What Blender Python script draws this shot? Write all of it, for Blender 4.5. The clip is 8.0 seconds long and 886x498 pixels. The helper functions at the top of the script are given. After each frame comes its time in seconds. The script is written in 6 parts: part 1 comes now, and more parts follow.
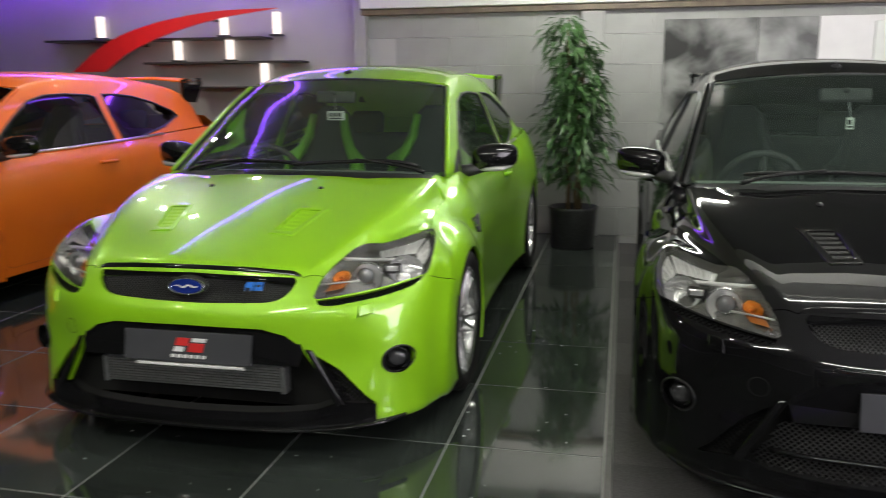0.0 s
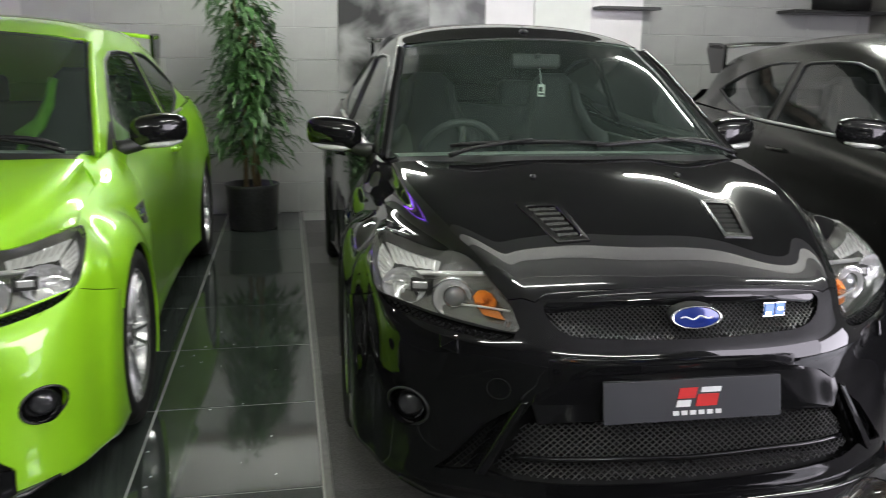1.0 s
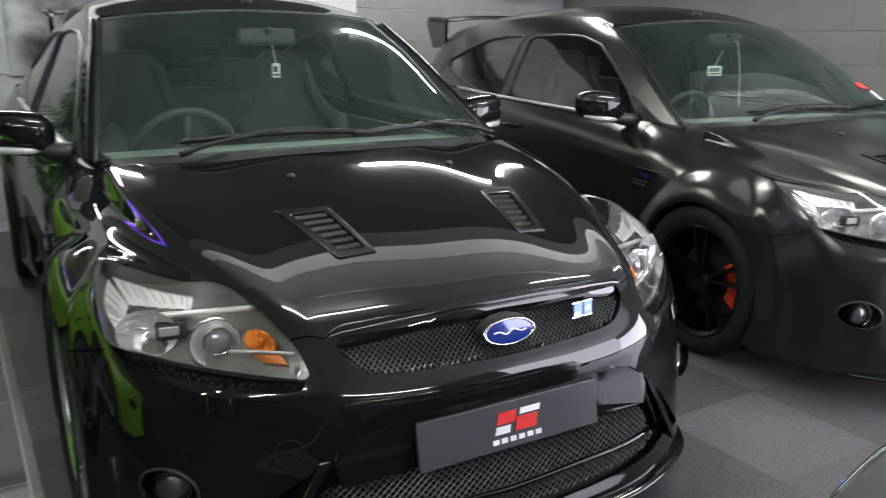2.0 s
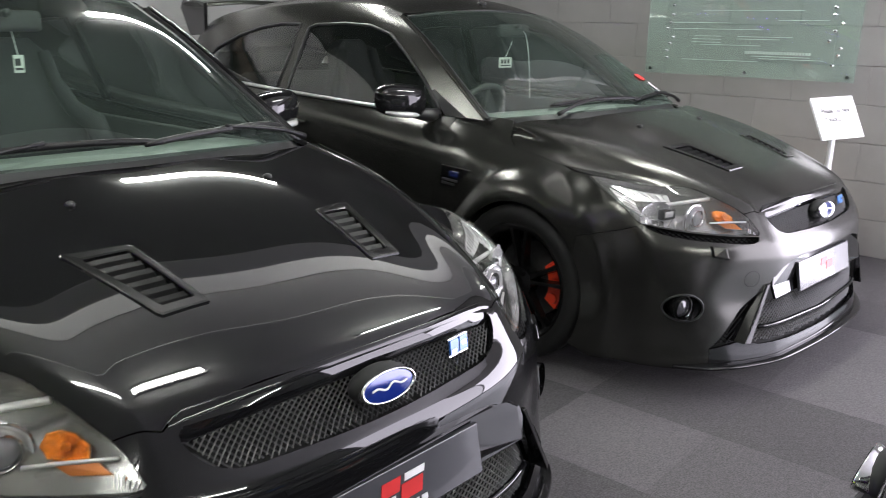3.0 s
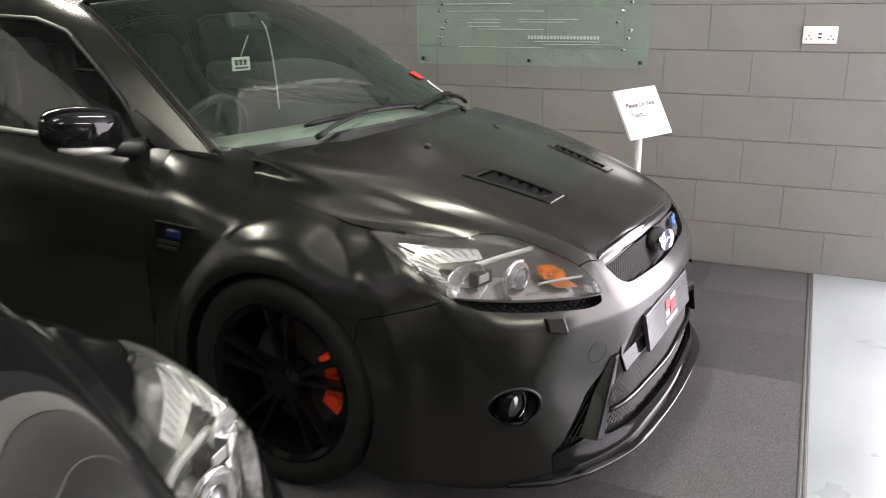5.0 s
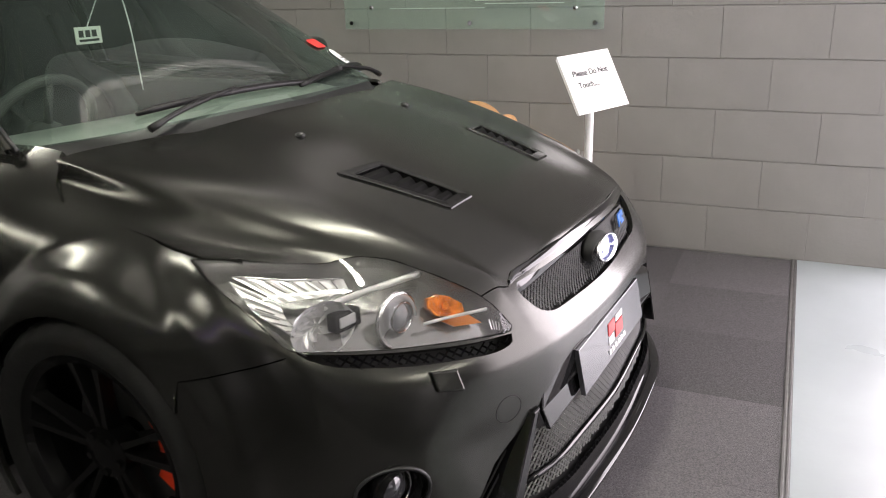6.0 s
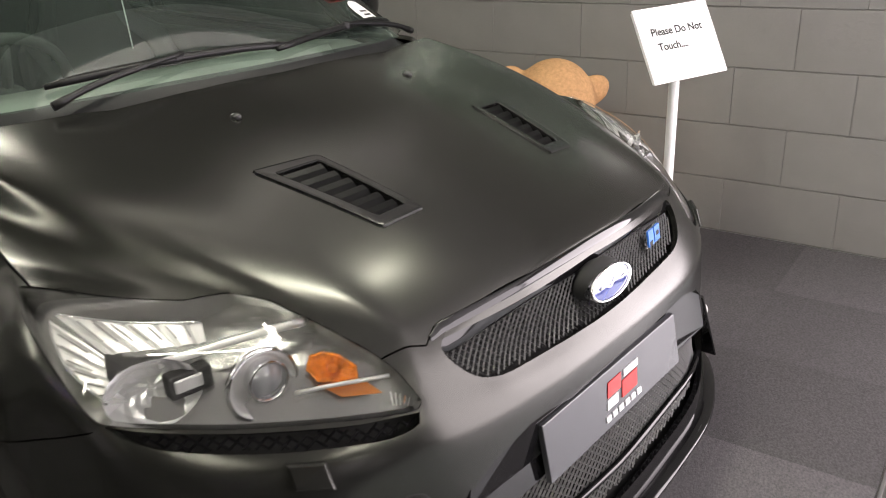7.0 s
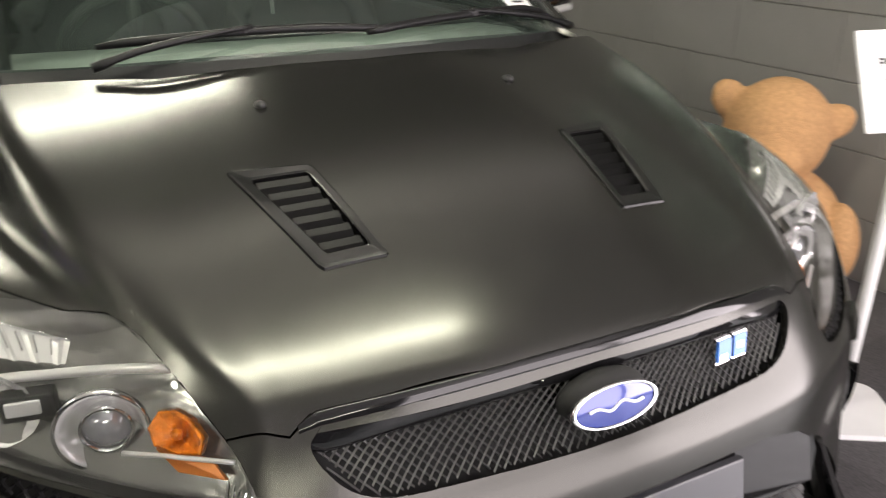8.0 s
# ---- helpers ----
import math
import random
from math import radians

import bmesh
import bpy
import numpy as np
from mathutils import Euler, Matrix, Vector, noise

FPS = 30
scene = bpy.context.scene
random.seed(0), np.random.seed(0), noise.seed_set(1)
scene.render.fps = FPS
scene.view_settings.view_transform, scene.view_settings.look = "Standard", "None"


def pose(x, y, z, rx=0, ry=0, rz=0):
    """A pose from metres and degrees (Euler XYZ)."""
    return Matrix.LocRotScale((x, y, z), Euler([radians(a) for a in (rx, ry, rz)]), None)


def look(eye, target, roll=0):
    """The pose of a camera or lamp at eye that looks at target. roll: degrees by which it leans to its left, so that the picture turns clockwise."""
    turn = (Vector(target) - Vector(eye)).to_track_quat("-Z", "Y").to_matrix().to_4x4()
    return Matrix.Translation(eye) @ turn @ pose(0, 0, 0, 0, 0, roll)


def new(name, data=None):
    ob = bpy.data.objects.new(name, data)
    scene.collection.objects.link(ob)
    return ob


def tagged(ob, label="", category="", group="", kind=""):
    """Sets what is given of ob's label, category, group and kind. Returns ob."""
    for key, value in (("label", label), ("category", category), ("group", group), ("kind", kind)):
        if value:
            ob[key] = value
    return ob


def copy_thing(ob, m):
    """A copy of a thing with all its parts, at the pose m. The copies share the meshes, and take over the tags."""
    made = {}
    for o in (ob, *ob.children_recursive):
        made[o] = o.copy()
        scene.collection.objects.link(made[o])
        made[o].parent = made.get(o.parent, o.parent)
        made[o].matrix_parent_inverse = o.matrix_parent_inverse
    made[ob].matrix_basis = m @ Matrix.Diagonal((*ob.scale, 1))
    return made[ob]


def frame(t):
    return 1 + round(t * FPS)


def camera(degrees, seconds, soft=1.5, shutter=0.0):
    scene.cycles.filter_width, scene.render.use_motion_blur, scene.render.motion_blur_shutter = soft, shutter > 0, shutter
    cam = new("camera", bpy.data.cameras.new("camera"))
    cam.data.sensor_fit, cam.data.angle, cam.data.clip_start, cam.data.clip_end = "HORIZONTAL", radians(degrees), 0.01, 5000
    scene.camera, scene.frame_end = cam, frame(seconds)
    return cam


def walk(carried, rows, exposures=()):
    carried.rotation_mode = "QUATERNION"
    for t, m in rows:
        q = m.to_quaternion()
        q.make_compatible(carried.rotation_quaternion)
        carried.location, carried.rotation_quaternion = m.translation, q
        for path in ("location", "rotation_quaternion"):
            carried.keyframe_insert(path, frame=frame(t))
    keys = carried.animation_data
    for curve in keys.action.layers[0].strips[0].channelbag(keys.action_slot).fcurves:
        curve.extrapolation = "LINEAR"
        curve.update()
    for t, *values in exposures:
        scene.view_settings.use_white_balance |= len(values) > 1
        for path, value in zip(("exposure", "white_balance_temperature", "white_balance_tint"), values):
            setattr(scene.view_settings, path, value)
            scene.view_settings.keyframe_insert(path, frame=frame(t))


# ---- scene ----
cam = camera(57.5, 8.0, soft=0.9, shutter=0.3)
PATH = [
    (0, (0.791, 0.125, 1.373), (0.368, 2.04, 0.981), -0.4),
    (0.5, (0.761, 0.411, 1.344), (0.74, 2.365, 0.92), 0.4),
    (1, (0.691, 0.663, 1.327), (1.059, 2.575, 0.87), 0.8),
    (1.5, (0.682, 0.904, 1.304), (1.36, 2.723, 0.823), 0.8),
    (2, (0.687, 1.139, 1.325), (1.7, 2.787, 0.819), 0.4),
    (2.2, (0.672, 1.233, 1.322), (1.805, 2.799, 0.806), 0.4),
    (3.3, (0.797, 1.656, 1.342), (2.33, 2.821, 0.801), 0.7),
    (3.5, (0.871, 1.691, 1.372), (2.426, 2.818, 0.816), 0.0),
    (4, (1.052, 1.865, 1.361), (2.713, 2.83, 0.804), 0.3),
    (4.5, (1.256, 2.033, 1.352), (2.995, 2.835, 0.776), 1.1),
    (5, (1.601, 2.092, 1.356), (3.351, 2.881, 0.793), -0.1),
    (5.2, (1.745, 2.083, 1.356), (3.5, 2.853, 0.784), -0.6),
    (6.3, (2.424, 2.066, 1.301), (4.13, 2.86, 0.622), -2.4),
    (6.5, (2.558, 2.017, 1.304), (4.213, 2.892, 0.601), -2.4),
    (7, (2.878, 1.907, 1.304), (4.372, 2.996, 0.541), -2.6),
    (7.5, (3.188, 1.898, 1.286), (4.593, 3.087, 0.504), -0.1),
    (8, (3.485, 1.803, 1.29), (4.453, 3.358, 0.488), 0.3),
]
TINTS = [(0, .80, 6400, 9), (1, .96, 6200, 9), (2.2, 1.14, 6000, 10), (3.5, 1.06, 6250, 12), (4.5, .98, 6500, 11), (5.2, .94, 6600, 11), (6.3, .88, 6700, 11), (8, .80, 6900, 9)]
walk(cam, [(t, look(eye, target, roll)) for t, eye, target, roll in PATH], TINTS)

# ---- world and light ----
world = bpy.data.worlds.new("world")
scene.world = world
world.use_nodes = True
world.node_tree.nodes["Background"].inputs[0].default_value = (0.6, 0.65, 0.75, 1)
world.node_tree.nodes["Background"].inputs[1].default_value = 0.02

# plan of the place, metres
WALL_X, WALL_Y, LEFT_X, FRONT_Y = 6.19, 7.79, -8.2, -2.9
CEIL_Z = 2.62
TRIM_X, CARPET_Y = 0.785, 2.0


# ---- materials ----
def nodes_of(name):
    m = bpy.data.materials.new(name)
    m.use_nodes = True
    nt = m.node_tree
    return m, nt, nt.nodes["Principled BSDF"]


def mat(name, color, rough=0.5, metal=0.0, coat=0.0, vary=0.0, scale=8.0, bump=0.0, bump_scale=60.0, rough_vary=0.0, rand=0.0, emit=None, spec=0.5, coat_rough=0.03):
    m, nt, b = nodes_of(name)
    b.inputs["Base Color"].default_value = (*color, 1)
    b.inputs["Roughness"].default_value = rough
    b.inputs["Metallic"].default_value = metal
    b.inputs["Coat Weight"].default_value = coat
    b.inputs["Coat Roughness"].default_value = coat_rough
    b.inputs["Specular IOR Level"].default_value = spec
    tc = nt.nodes.new("ShaderNodeTexCoord")
    last = None
    if vary or rand:
        n1 = nt.nodes.new("ShaderNodeTexNoise")
        n1.inputs["Scale"].default_value = scale
        n1.inputs["Detail"].default_value = 6
        nt.links.new(tc.outputs["Object"], n1.inputs["Vector"])
        ramp = nt.nodes.new("ShaderNodeMapRange")
        ramp.inputs["From Min"].default_value, ramp.inputs["From Max"].default_value = 0.3, 0.7
        ramp.inputs["To Min"].default_value, ramp.inputs["To Max"].default_value = 1 - vary, 1 + vary
        nt.links.new(n1.outputs["Fac"], ramp.inputs["Value"])
        val = ramp.outputs["Result"]
        if rand:
            info = nt.nodes.new("ShaderNodeObjectInfo")
            r2 = nt.nodes.new("ShaderNodeMapRange")
            r2.inputs["To Min"].default_value, r2.inputs["To Max"].default_value = 1 - rand, 1 + rand
            nt.links.new(info.outputs["Random"], r2.inputs["Value"])
            mul = nt.nodes.new("ShaderNodeMath")
            mul.operation = "MULTIPLY"
            nt.links.new(val, mul.inputs[0])
            nt.links.new(r2.outputs["Result"], mul.inputs[1])
            val = mul.outputs[0]
        hsv = nt.nodes.new("ShaderNodeHueSaturation")
        hsv.inputs["Color"].default_value = (*color, 1)
        nt.links.new(val, hsv.inputs["Value"])
        nt.links.new(hsv.outputs["Color"], b.inputs["Base Color"])
    if rough_vary:
        n2 = nt.nodes.new("ShaderNodeTexNoise")
        n2.inputs["Scale"].default_value = scale * 0.6
        n2.inputs["Detail"].default_value = 8
        nt.links.new(tc.outputs["Object"], n2.inputs["Vector"])
        r3 = nt.nodes.new("ShaderNodeMapRange")
        r3.inputs["From Min"].default_value, r3.inputs["From Max"].default_value = 0.3, 0.7
        r3.inputs["To Min"].default_value, r3.inputs["To Max"].default_value = max(0.0, rough - rough_vary), rough + rough_vary
        nt.links.new(n2.outputs["Fac"], r3.inputs["Value"])
        nt.links.new(r3.outputs["Result"], b.inputs["Roughness"])
    if bump:
        n3 = nt.nodes.new("ShaderNodeTexNoise")
        n3.inputs["Scale"].default_value = bump_scale
        n3.inputs["Detail"].default_value = 5
        nt.links.new(tc.outputs["Object"], n3.inputs["Vector"])
        bp = nt.nodes.new("ShaderNodeBump")
        bp.inputs["Strength"].default_value = bump
        bp.inputs["Distance"].default_value = 0.004
        nt.links.new(n3.outputs["Fac"], bp.inputs["Height"])
        nt.links.new(bp.outputs["Normal"], b.inputs["Normal"])
    if emit:
        b.inputs["Emission Color"].default_value = (*emit[0], 1)
        b.inputs["Emission Strength"].default_value = emit[1]
    return m


def paint(name, color, rough=0.35, metal=0.0, coat=1.0, flake=0.0, coat_rough=0.02, dust=0.05):
    """Car paint: base with fine flake, clear coat, faint smears in the gloss."""
    m, nt, b = nodes_of(name)
    b.inputs["Base Color"].default_value = (*color, 1)
    b.inputs["Metallic"].default_value = metal
    b.inputs["Roughness"].default_value = rough
    b.inputs["Coat Weight"].default_value = coat
    tc = nt.nodes.new("ShaderNodeTexCoord")
    n = nt.nodes.new("ShaderNodeTexNoise")
    n.inputs["Scale"].default_value, n.inputs["Detail"].default_value = 3.5, 9
    nt.links.new(tc.outputs["Object"], n.inputs["Vector"])
    r = nt.nodes.new("ShaderNodeMapRange")
    r.inputs["From Min"].default_value, r.inputs["From Max"].default_value = 0.35, 0.7
    r.inputs["To Min"].default_value, r.inputs["To Max"].default_value = coat_rough, coat_rough + dust
    nt.links.new(n.outputs["Fac"], r.inputs["Value"])
    nt.links.new(r.outputs["Result"], b.inputs["Coat Roughness"])
    if coat == 0:
        r.inputs["To Min"].default_value, r.inputs["To Max"].default_value = rough - 0.015, rough + 0.025
        nt.links.new(r.outputs["Result"], b.inputs["Roughness"])
    if flake:
        v = nt.nodes.new("ShaderNodeTexNoise")
        v.inputs["Scale"].default_value, v.inputs["Detail"].default_value = 900, 2
        nt.links.new(tc.outputs["Object"], v.inputs["Vector"])
        r2 = nt.nodes.new("ShaderNodeMapRange")
        r2.inputs["From Min"].default_value, r2.inputs["From Max"].default_value = 0.3, 0.7
        r2.inputs["To Min"].default_value, r2.inputs["To Max"].default_value = 1 - flake, 1 + flake
        nt.links.new(v.outputs["Fac"], r2.inputs["Value"])
        h = nt.nodes.new("ShaderNodeHueSaturation")
        h.inputs["Color"].default_value = (*color, 1)
        nt.links.new(r2.outputs["Result"], h.inputs["Value"])
        nt.links.new(h.outputs["Color"], b.inputs["Base Color"])
    return m


def glass(name, tint, gloss=1.0, rough=0.0, film=0.0):
    """Thin pane: tinted see-through with a Fresnel-weighted mirror on top."""
    m = bpy.data.materials.new(name)
    m.use_nodes = True
    nt = m.node_tree
    nt.nodes.remove(nt.nodes["Principled BSDF"])
    out = nt.nodes["Material Output"]
    t = nt.nodes.new("ShaderNodeBsdfTransparent")
    t.inputs["Color"].default_value = (*tint, 1)
    g = nt.nodes.new("ShaderNodeBsdfGlossy")
    g.inputs["Roughness"].default_value = rough
    g.inputs["Color"].default_value = (gloss, gloss, gloss, 1)
    f = nt.nodes.new("ShaderNodeFresnel")
    f.inputs["IOR"].default_value = 1.5
    mix = nt.nodes.new("ShaderNodeMixShader")
    nt.links.new(f.outputs[0], mix.inputs[0])
    nt.links.new(t.outputs[0], mix.inputs[1])
    nt.links.new(g.outputs[0], mix.inputs[2])
    last = mix
    if film:
        # pale diffuse layer standing in for the reflected veil on car glass, in wide smears
        d = nt.nodes.new("ShaderNodeBsdfDiffuse")
        d.inputs["Color"].default_value = (0.47, 0.62, 0.55, 1)
        nz = nt.nodes.new("ShaderNodeTexNoise")
        nz.inputs["Scale"].default_value, nz.inputs["Detail"].default_value = 2.5, 6
        tc = nt.nodes.new("ShaderNodeTexCoord")
        nt.links.new(tc.outputs["Object"], nz.inputs["Vector"])
        r = nt.nodes.new("ShaderNodeMapRange")
        r.inputs["From Min"].default_value, r.inputs["From Max"].default_value = 0.3, 0.7
        r.inputs["To Min"].default_value, r.inputs["To Max"].default_value = film * 0.75, film * 1.25
        nt.links.new(nz.outputs["Fac"], r.inputs["Value"])
        last = nt.nodes.new("ShaderNodeMixShader")
        nt.links.new(r.outputs["Result"], last.inputs[0])
        nt.links.new(mix.outputs[0], last.inputs[1])
        nt.links.new(d.outputs[0], last.inputs[2])
    nt.links.new(last.outputs[0], out.inputs["Surface"])
    return m


def glow(name, color, strength):
    m = bpy.data.materials.new(name)
    m.use_nodes = True
    nt = m.node_tree
    nt.nodes.remove(nt.nodes["Principled BSDF"])
    e = nt.nodes.new("ShaderNodeEmission")
    e.inputs[0].default_value = (*color, 1)
    e.inputs[1].default_value = strength
    nt.links.new(e.outputs[0], nt.nodes["Material Output"].inputs["Surface"])
    return m


M_GREEN = paint("paint_green", (0.30, 0.63, 0.010), 0.36, 0.15, 1.0, 0.10)
M_BLACK = paint("paint_black", (0.006, 0.006, 0.0065), 0.5, 0.0, 1.0, 0.3, 0.012, 0.02)
M_MATTE = paint("wrap_black", (0.010, 0.010, 0.0092), 0.215, 0.0, 0.0, 0.0)
M_MATTE.node_tree.nodes["Principled BSDF"].inputs["Specular IOR Level"].default_value = 0.58
# yellowish cast of the tube light put into the wrap's highlights
M_MATTE.node_tree.nodes["Principled BSDF"].inputs["Specular Tint"].default_value = (1.0, 1.0, 0.93, 1)
M_BLACK.node_tree.nodes["Principled BSDF"].inputs["Specular IOR Level"].default_value = 0.0
M_ORANGE = paint("paint_orange", (0.78, 0.150, 0.0), 0.5, 0.0, 0.5, 0.1)
M_GREY = paint("paint_graphite", (0.08, 0.08, 0.082), 0.3, 0.4, 1.0, 0.2)
M_GLOSSBLACK = mat("gloss_black_plastic", (0.006, 0.006, 0.0065), 0.07, rough_vary=0.03, spec=0.45)
M_TRIM = mat("black_trim", (0.016, 0.016, 0.017), 0.42, bump=0.15, bump_scale=400)
M_VENT = mat("vent_frame_black", (0.007, 0.007, 0.007), 0.2, rough_vary=0.04, spec=0.45)
M_LOUVRE = mat("vent_louvre_black", (0.004, 0.004, 0.004), 0.38, spec=0.10)
M_WIPER = mat("wiper_black", (0.006, 0.006, 0.0065), 0.42, bump=0.1, bump_scale=300, spec=0.25)
M_INNER = mat("black_inner_shell", (0.006, 0.006, 0.006), 0.8)
M_MESH = mat("dark_metal_mesh", (0.18, 0.18, 0.18), 0.3, 0.9)
M_FOG = mat("dark_fog_lens", (0.05, 0.05, 0.055), 0.03, 0.2, coat=1.0)
M_RUBBER = mat("tyre_rubber", (0.008, 0.008, 0.008), 0.72, vary=0.2, scale=30, bump=0.25, bump_scale=120, spec=0.3)
M_RIM_SILVER = mat("silver_alloy", (0.62, 0.62, 0.63), 0.25, 0.85, coat=0.6, vary=0.04)
M_RIM_BLACK = mat("black_alloy", (0.004, 0.004, 0.004), 0.22, 0.0, spec=0.25)
M_DISC_DARK = mat("dark_brake_disc", (0.05, 0.05, 0.05), 0.4, 0.6, vary=0.15, scale=40)
M_DISC = mat("brake_disc_steel", (0.25, 0.24, 0.23), 0.35, 0.9, vary=0.1, scale=40)
M_CALIPER = mat("red_caliper", (0.82, 0.055, 0.015), 0.35, coat=0.6)
M_CALIPER_DARK = mat("dark_caliper", (0.08, 0.08, 0.08), 0.4, 0.5)
M_CHROME = mat("chrome", (0.75, 0.75, 0.76), 0.06, 1.0)
M_REFLECTOR = mat("lamp_reflector", (0.80, 0.80, 0.81), 0.22, 0.65, bump=0.30, bump_scale=55)
M_LAMP_DARK = mat("lamp_bezel", (0.32, 0.32, 0.31), 0.2, 0.75, bump=0.25, bump_scale=40)
M_GROOVE = mat("lamp_groove", (0.20, 0.20, 0.195), 0.4, 0.3)
M_FLUTE = mat("lamp_flute", (0.60, 0.60, 0.60), 0.28, 0.55)
M_AMBER_DIM = mat("amber_shelf", (0.45, 0.14, 0.02), 0.3, 0.3)
M_BELT = mat("satin_bright_strip", (0.80, 0.80, 0.80), 0.3, 0.9)
M_BAND = mat("mirror_band_grey", (0.45, 0.45, 0.44), 0.25, 0.3)
M_AMBER = mat("amber_indicator", (0.72, 0.20, 0.006), 0.16, 0.6, coat=1.0, vary=0.6, scale=70, bump=1.0, bump_scale=140)
M_LAMPGLASS = glass("lamp_glass", (0.95, 0.95, 0.94))
M_LAMPGLASS2 = mat("lens_glass", (0.35, 0.36, 0.38), 0.03, 0.6, coat=1.0)
M_SCREEN = glass("windscreen_glass", (0.50, 0.62, 0.56), film=0.028)
M_SIDEGLASS = glass("side_glass", (0.42, 0.46, 0.44), film=0.008)
M_INTERIOR = mat("interior_black", (0.045, 0.045, 0.045), 0.6, vary=0.2, bump=0.2, bump_scale=200)
M_DASH = mat("dash_grey", (0.27, 0.275, 0.26), 0.65, vary=0.15, bump=0.25, bump_scale=250)
M_SEAT_DARK = mat("seat_fabric_black", (0.034, 0.034, 0.036), 0.8, vary=0.2, bump=0.3, bump_scale=150)
M_SEAT_GREEN = mat("seat_fabric_green", (0.16, 0.42, 0.02), 0.75, vary=0.15, bump=0.3, bump_scale=150)
M_BADGE_BLUE = mat("badge_blue", (0.012, 0.03, 0.22), 0.12, 0.2, coat=1.0)
M_BADGE_SKY = mat("badge_light_blue", (0.03, 0.17, 0.60), 0.3, 0.0, coat=0.3)
M_WING_BADGE = mat("badge_dark_blue", (0.01, 0.018, 0.09), 0.15, 0.2, coat=1.0)
M_TINT = glass("dark_tinted_glass", (0.10, 0.10, 0.11))
M_PLATE = mat("plate_grey", (0.060, 0.061, 0.068), 0.25, coat=0.4, vary=0.04)
M_PLATE_RED = mat("plate_red", (0.62, 0.03, 0.03), 0.35, vary=0.08, scale=40)
M_WHITE = mat("white_print", (0.82, 0.82, 0.82), 0.4)
M_COOLER = mat("intercooler_alloy", (0.42, 0.42, 0.43), 0.35, 0.9, vary=0.15, scale=60)
M_STICKER = mat("sticker_cream", (0.75, 0.76, 0.70), 0.4)


# ---- small mesh helpers ----
def finish(name, bm, material, parent=None, label="", smooth=True):
    me = bpy.data.meshes.new(name)
    bm.to_mesh(me)
    bm.free()
    if smooth:
        for p in me.polygons:
            p.use_smooth = True
    me.materials.append(material)
    ob = new(name, me)
    if parent is not None:
        ob.parent = parent
    if label:
        ob["label"] = label
    return ob


def part(name, bm, material, parent, label="", smooth=False):
    return finish(name, bm, material, parent, label, smooth)


def thing(name, m, label, category, group="", kind=""):
    e = new(name, None)
    e.empty_display_size = 0.1
    e.matrix_basis = m
    return tagged(e, label, category, group, kind)


def box(bm, x0, x1, y0, y1, z0, z1, bevel=0.0, m=None):
    vs = [bm.verts.new((x, y, z)) for x in (x0, x1) for y in (y0, y1) for z in (z0, z1)]
    fs = [bm.faces.new([vs[i] for i in q]) for q in ((0, 1, 3, 2), (4, 6, 7, 5), (0, 4, 5, 1), (2, 3, 7, 6), (0, 2, 6, 4), (1, 5, 7, 3))]
    if bevel:
        es = {e for f in fs for e in f.edges}
        r = bmesh.ops.bevel(bm, geom=list(es), offset=bevel, segments=2, profile=0.5, affect="EDGES")
        vs = list({v for f in r["faces"] for v in f.verts} | {v for v in vs if v.is_valid})
    if m is not None:
        bmesh.ops.transform(bm, matrix=m, verts=vs)
    return vs


def tube(bm, points, r, sides=8, closed=False, caps=True):
    """A round tube through points; r is a number or one radius a point."""
    pts = [Vector(p) for p in points]
    n = len(pts)
    rs = r if isinstance(r, (list, tuple)) else [r] * n
    rings, up = [], Vector((0.123, 0.31, 0.94))
    for i, p in enumerate(pts):
        a = pts[(i - 1) % n] if (i or closed) else p
        b = pts[(i + 1) % n] if (i < n - 1 or closed) else p
        d = (b - a).normalized()
        s = d.cross(up).normalized()
        u = s.cross(d)
        rings.append([bm.verts.new(p + rs[i] * (math.cos(2 * math.pi * k / sides) * s + math.sin(2 * math.pi * k / sides) * u)) for k in range(sides)])
    for i in range(n if closed else n - 1):
        for k in range(sides):
            q = rings[(i + 1) % n]
            bm.faces.new((rings[i][k], rings[i][(k + 1) % sides], q[(k + 1) % sides], q[k]))
    if caps and not closed:
        bm.faces.new(rings[0][::-1])
        bm.faces.new(rings[-1])
    return [v for ring in rings for v in ring]


def spin(bm, profile, segs=32, m=None, closed=False):
    """A body of revolution about the local z axis from (radius, z) pairs."""
    rings = []
    for r, z in profile:
        rings.append([bm.verts.new((r * math.cos(2 * math.pi * k / segs), r * math.sin(2 * math.pi * k / segs), z)) for k in range(segs)])
    pairs = list(zip(rings, rings[1:])) + ([(rings[-1], rings[0])] if closed else [])
    for a, b in pairs:
        for k in range(segs):
            bm.faces.new((a[k], a[(k + 1) % segs], b[(k + 1) % segs], b[k]))
    vs = [v for ring in rings for v in ring]
    if m is not None:
        bmesh.ops.transform(bm, matrix=m, verts=vs)
    return vs


def ball(bm, c, r, squash=(1, 1, 1), seg=14, rot=None):
    res = bmesh.ops.create_uvsphere(bm, u_segments=seg, v_segments=max(6, seg // 2 + 2), radius=r)
    m = Matrix.Translation(c) @ (rot if rot is not None else Matrix()) @ Matrix.Diagonal((*squash, 1))
    bmesh.ops.transform(bm, matrix=m, verts=res["verts"])
    return res["verts"]


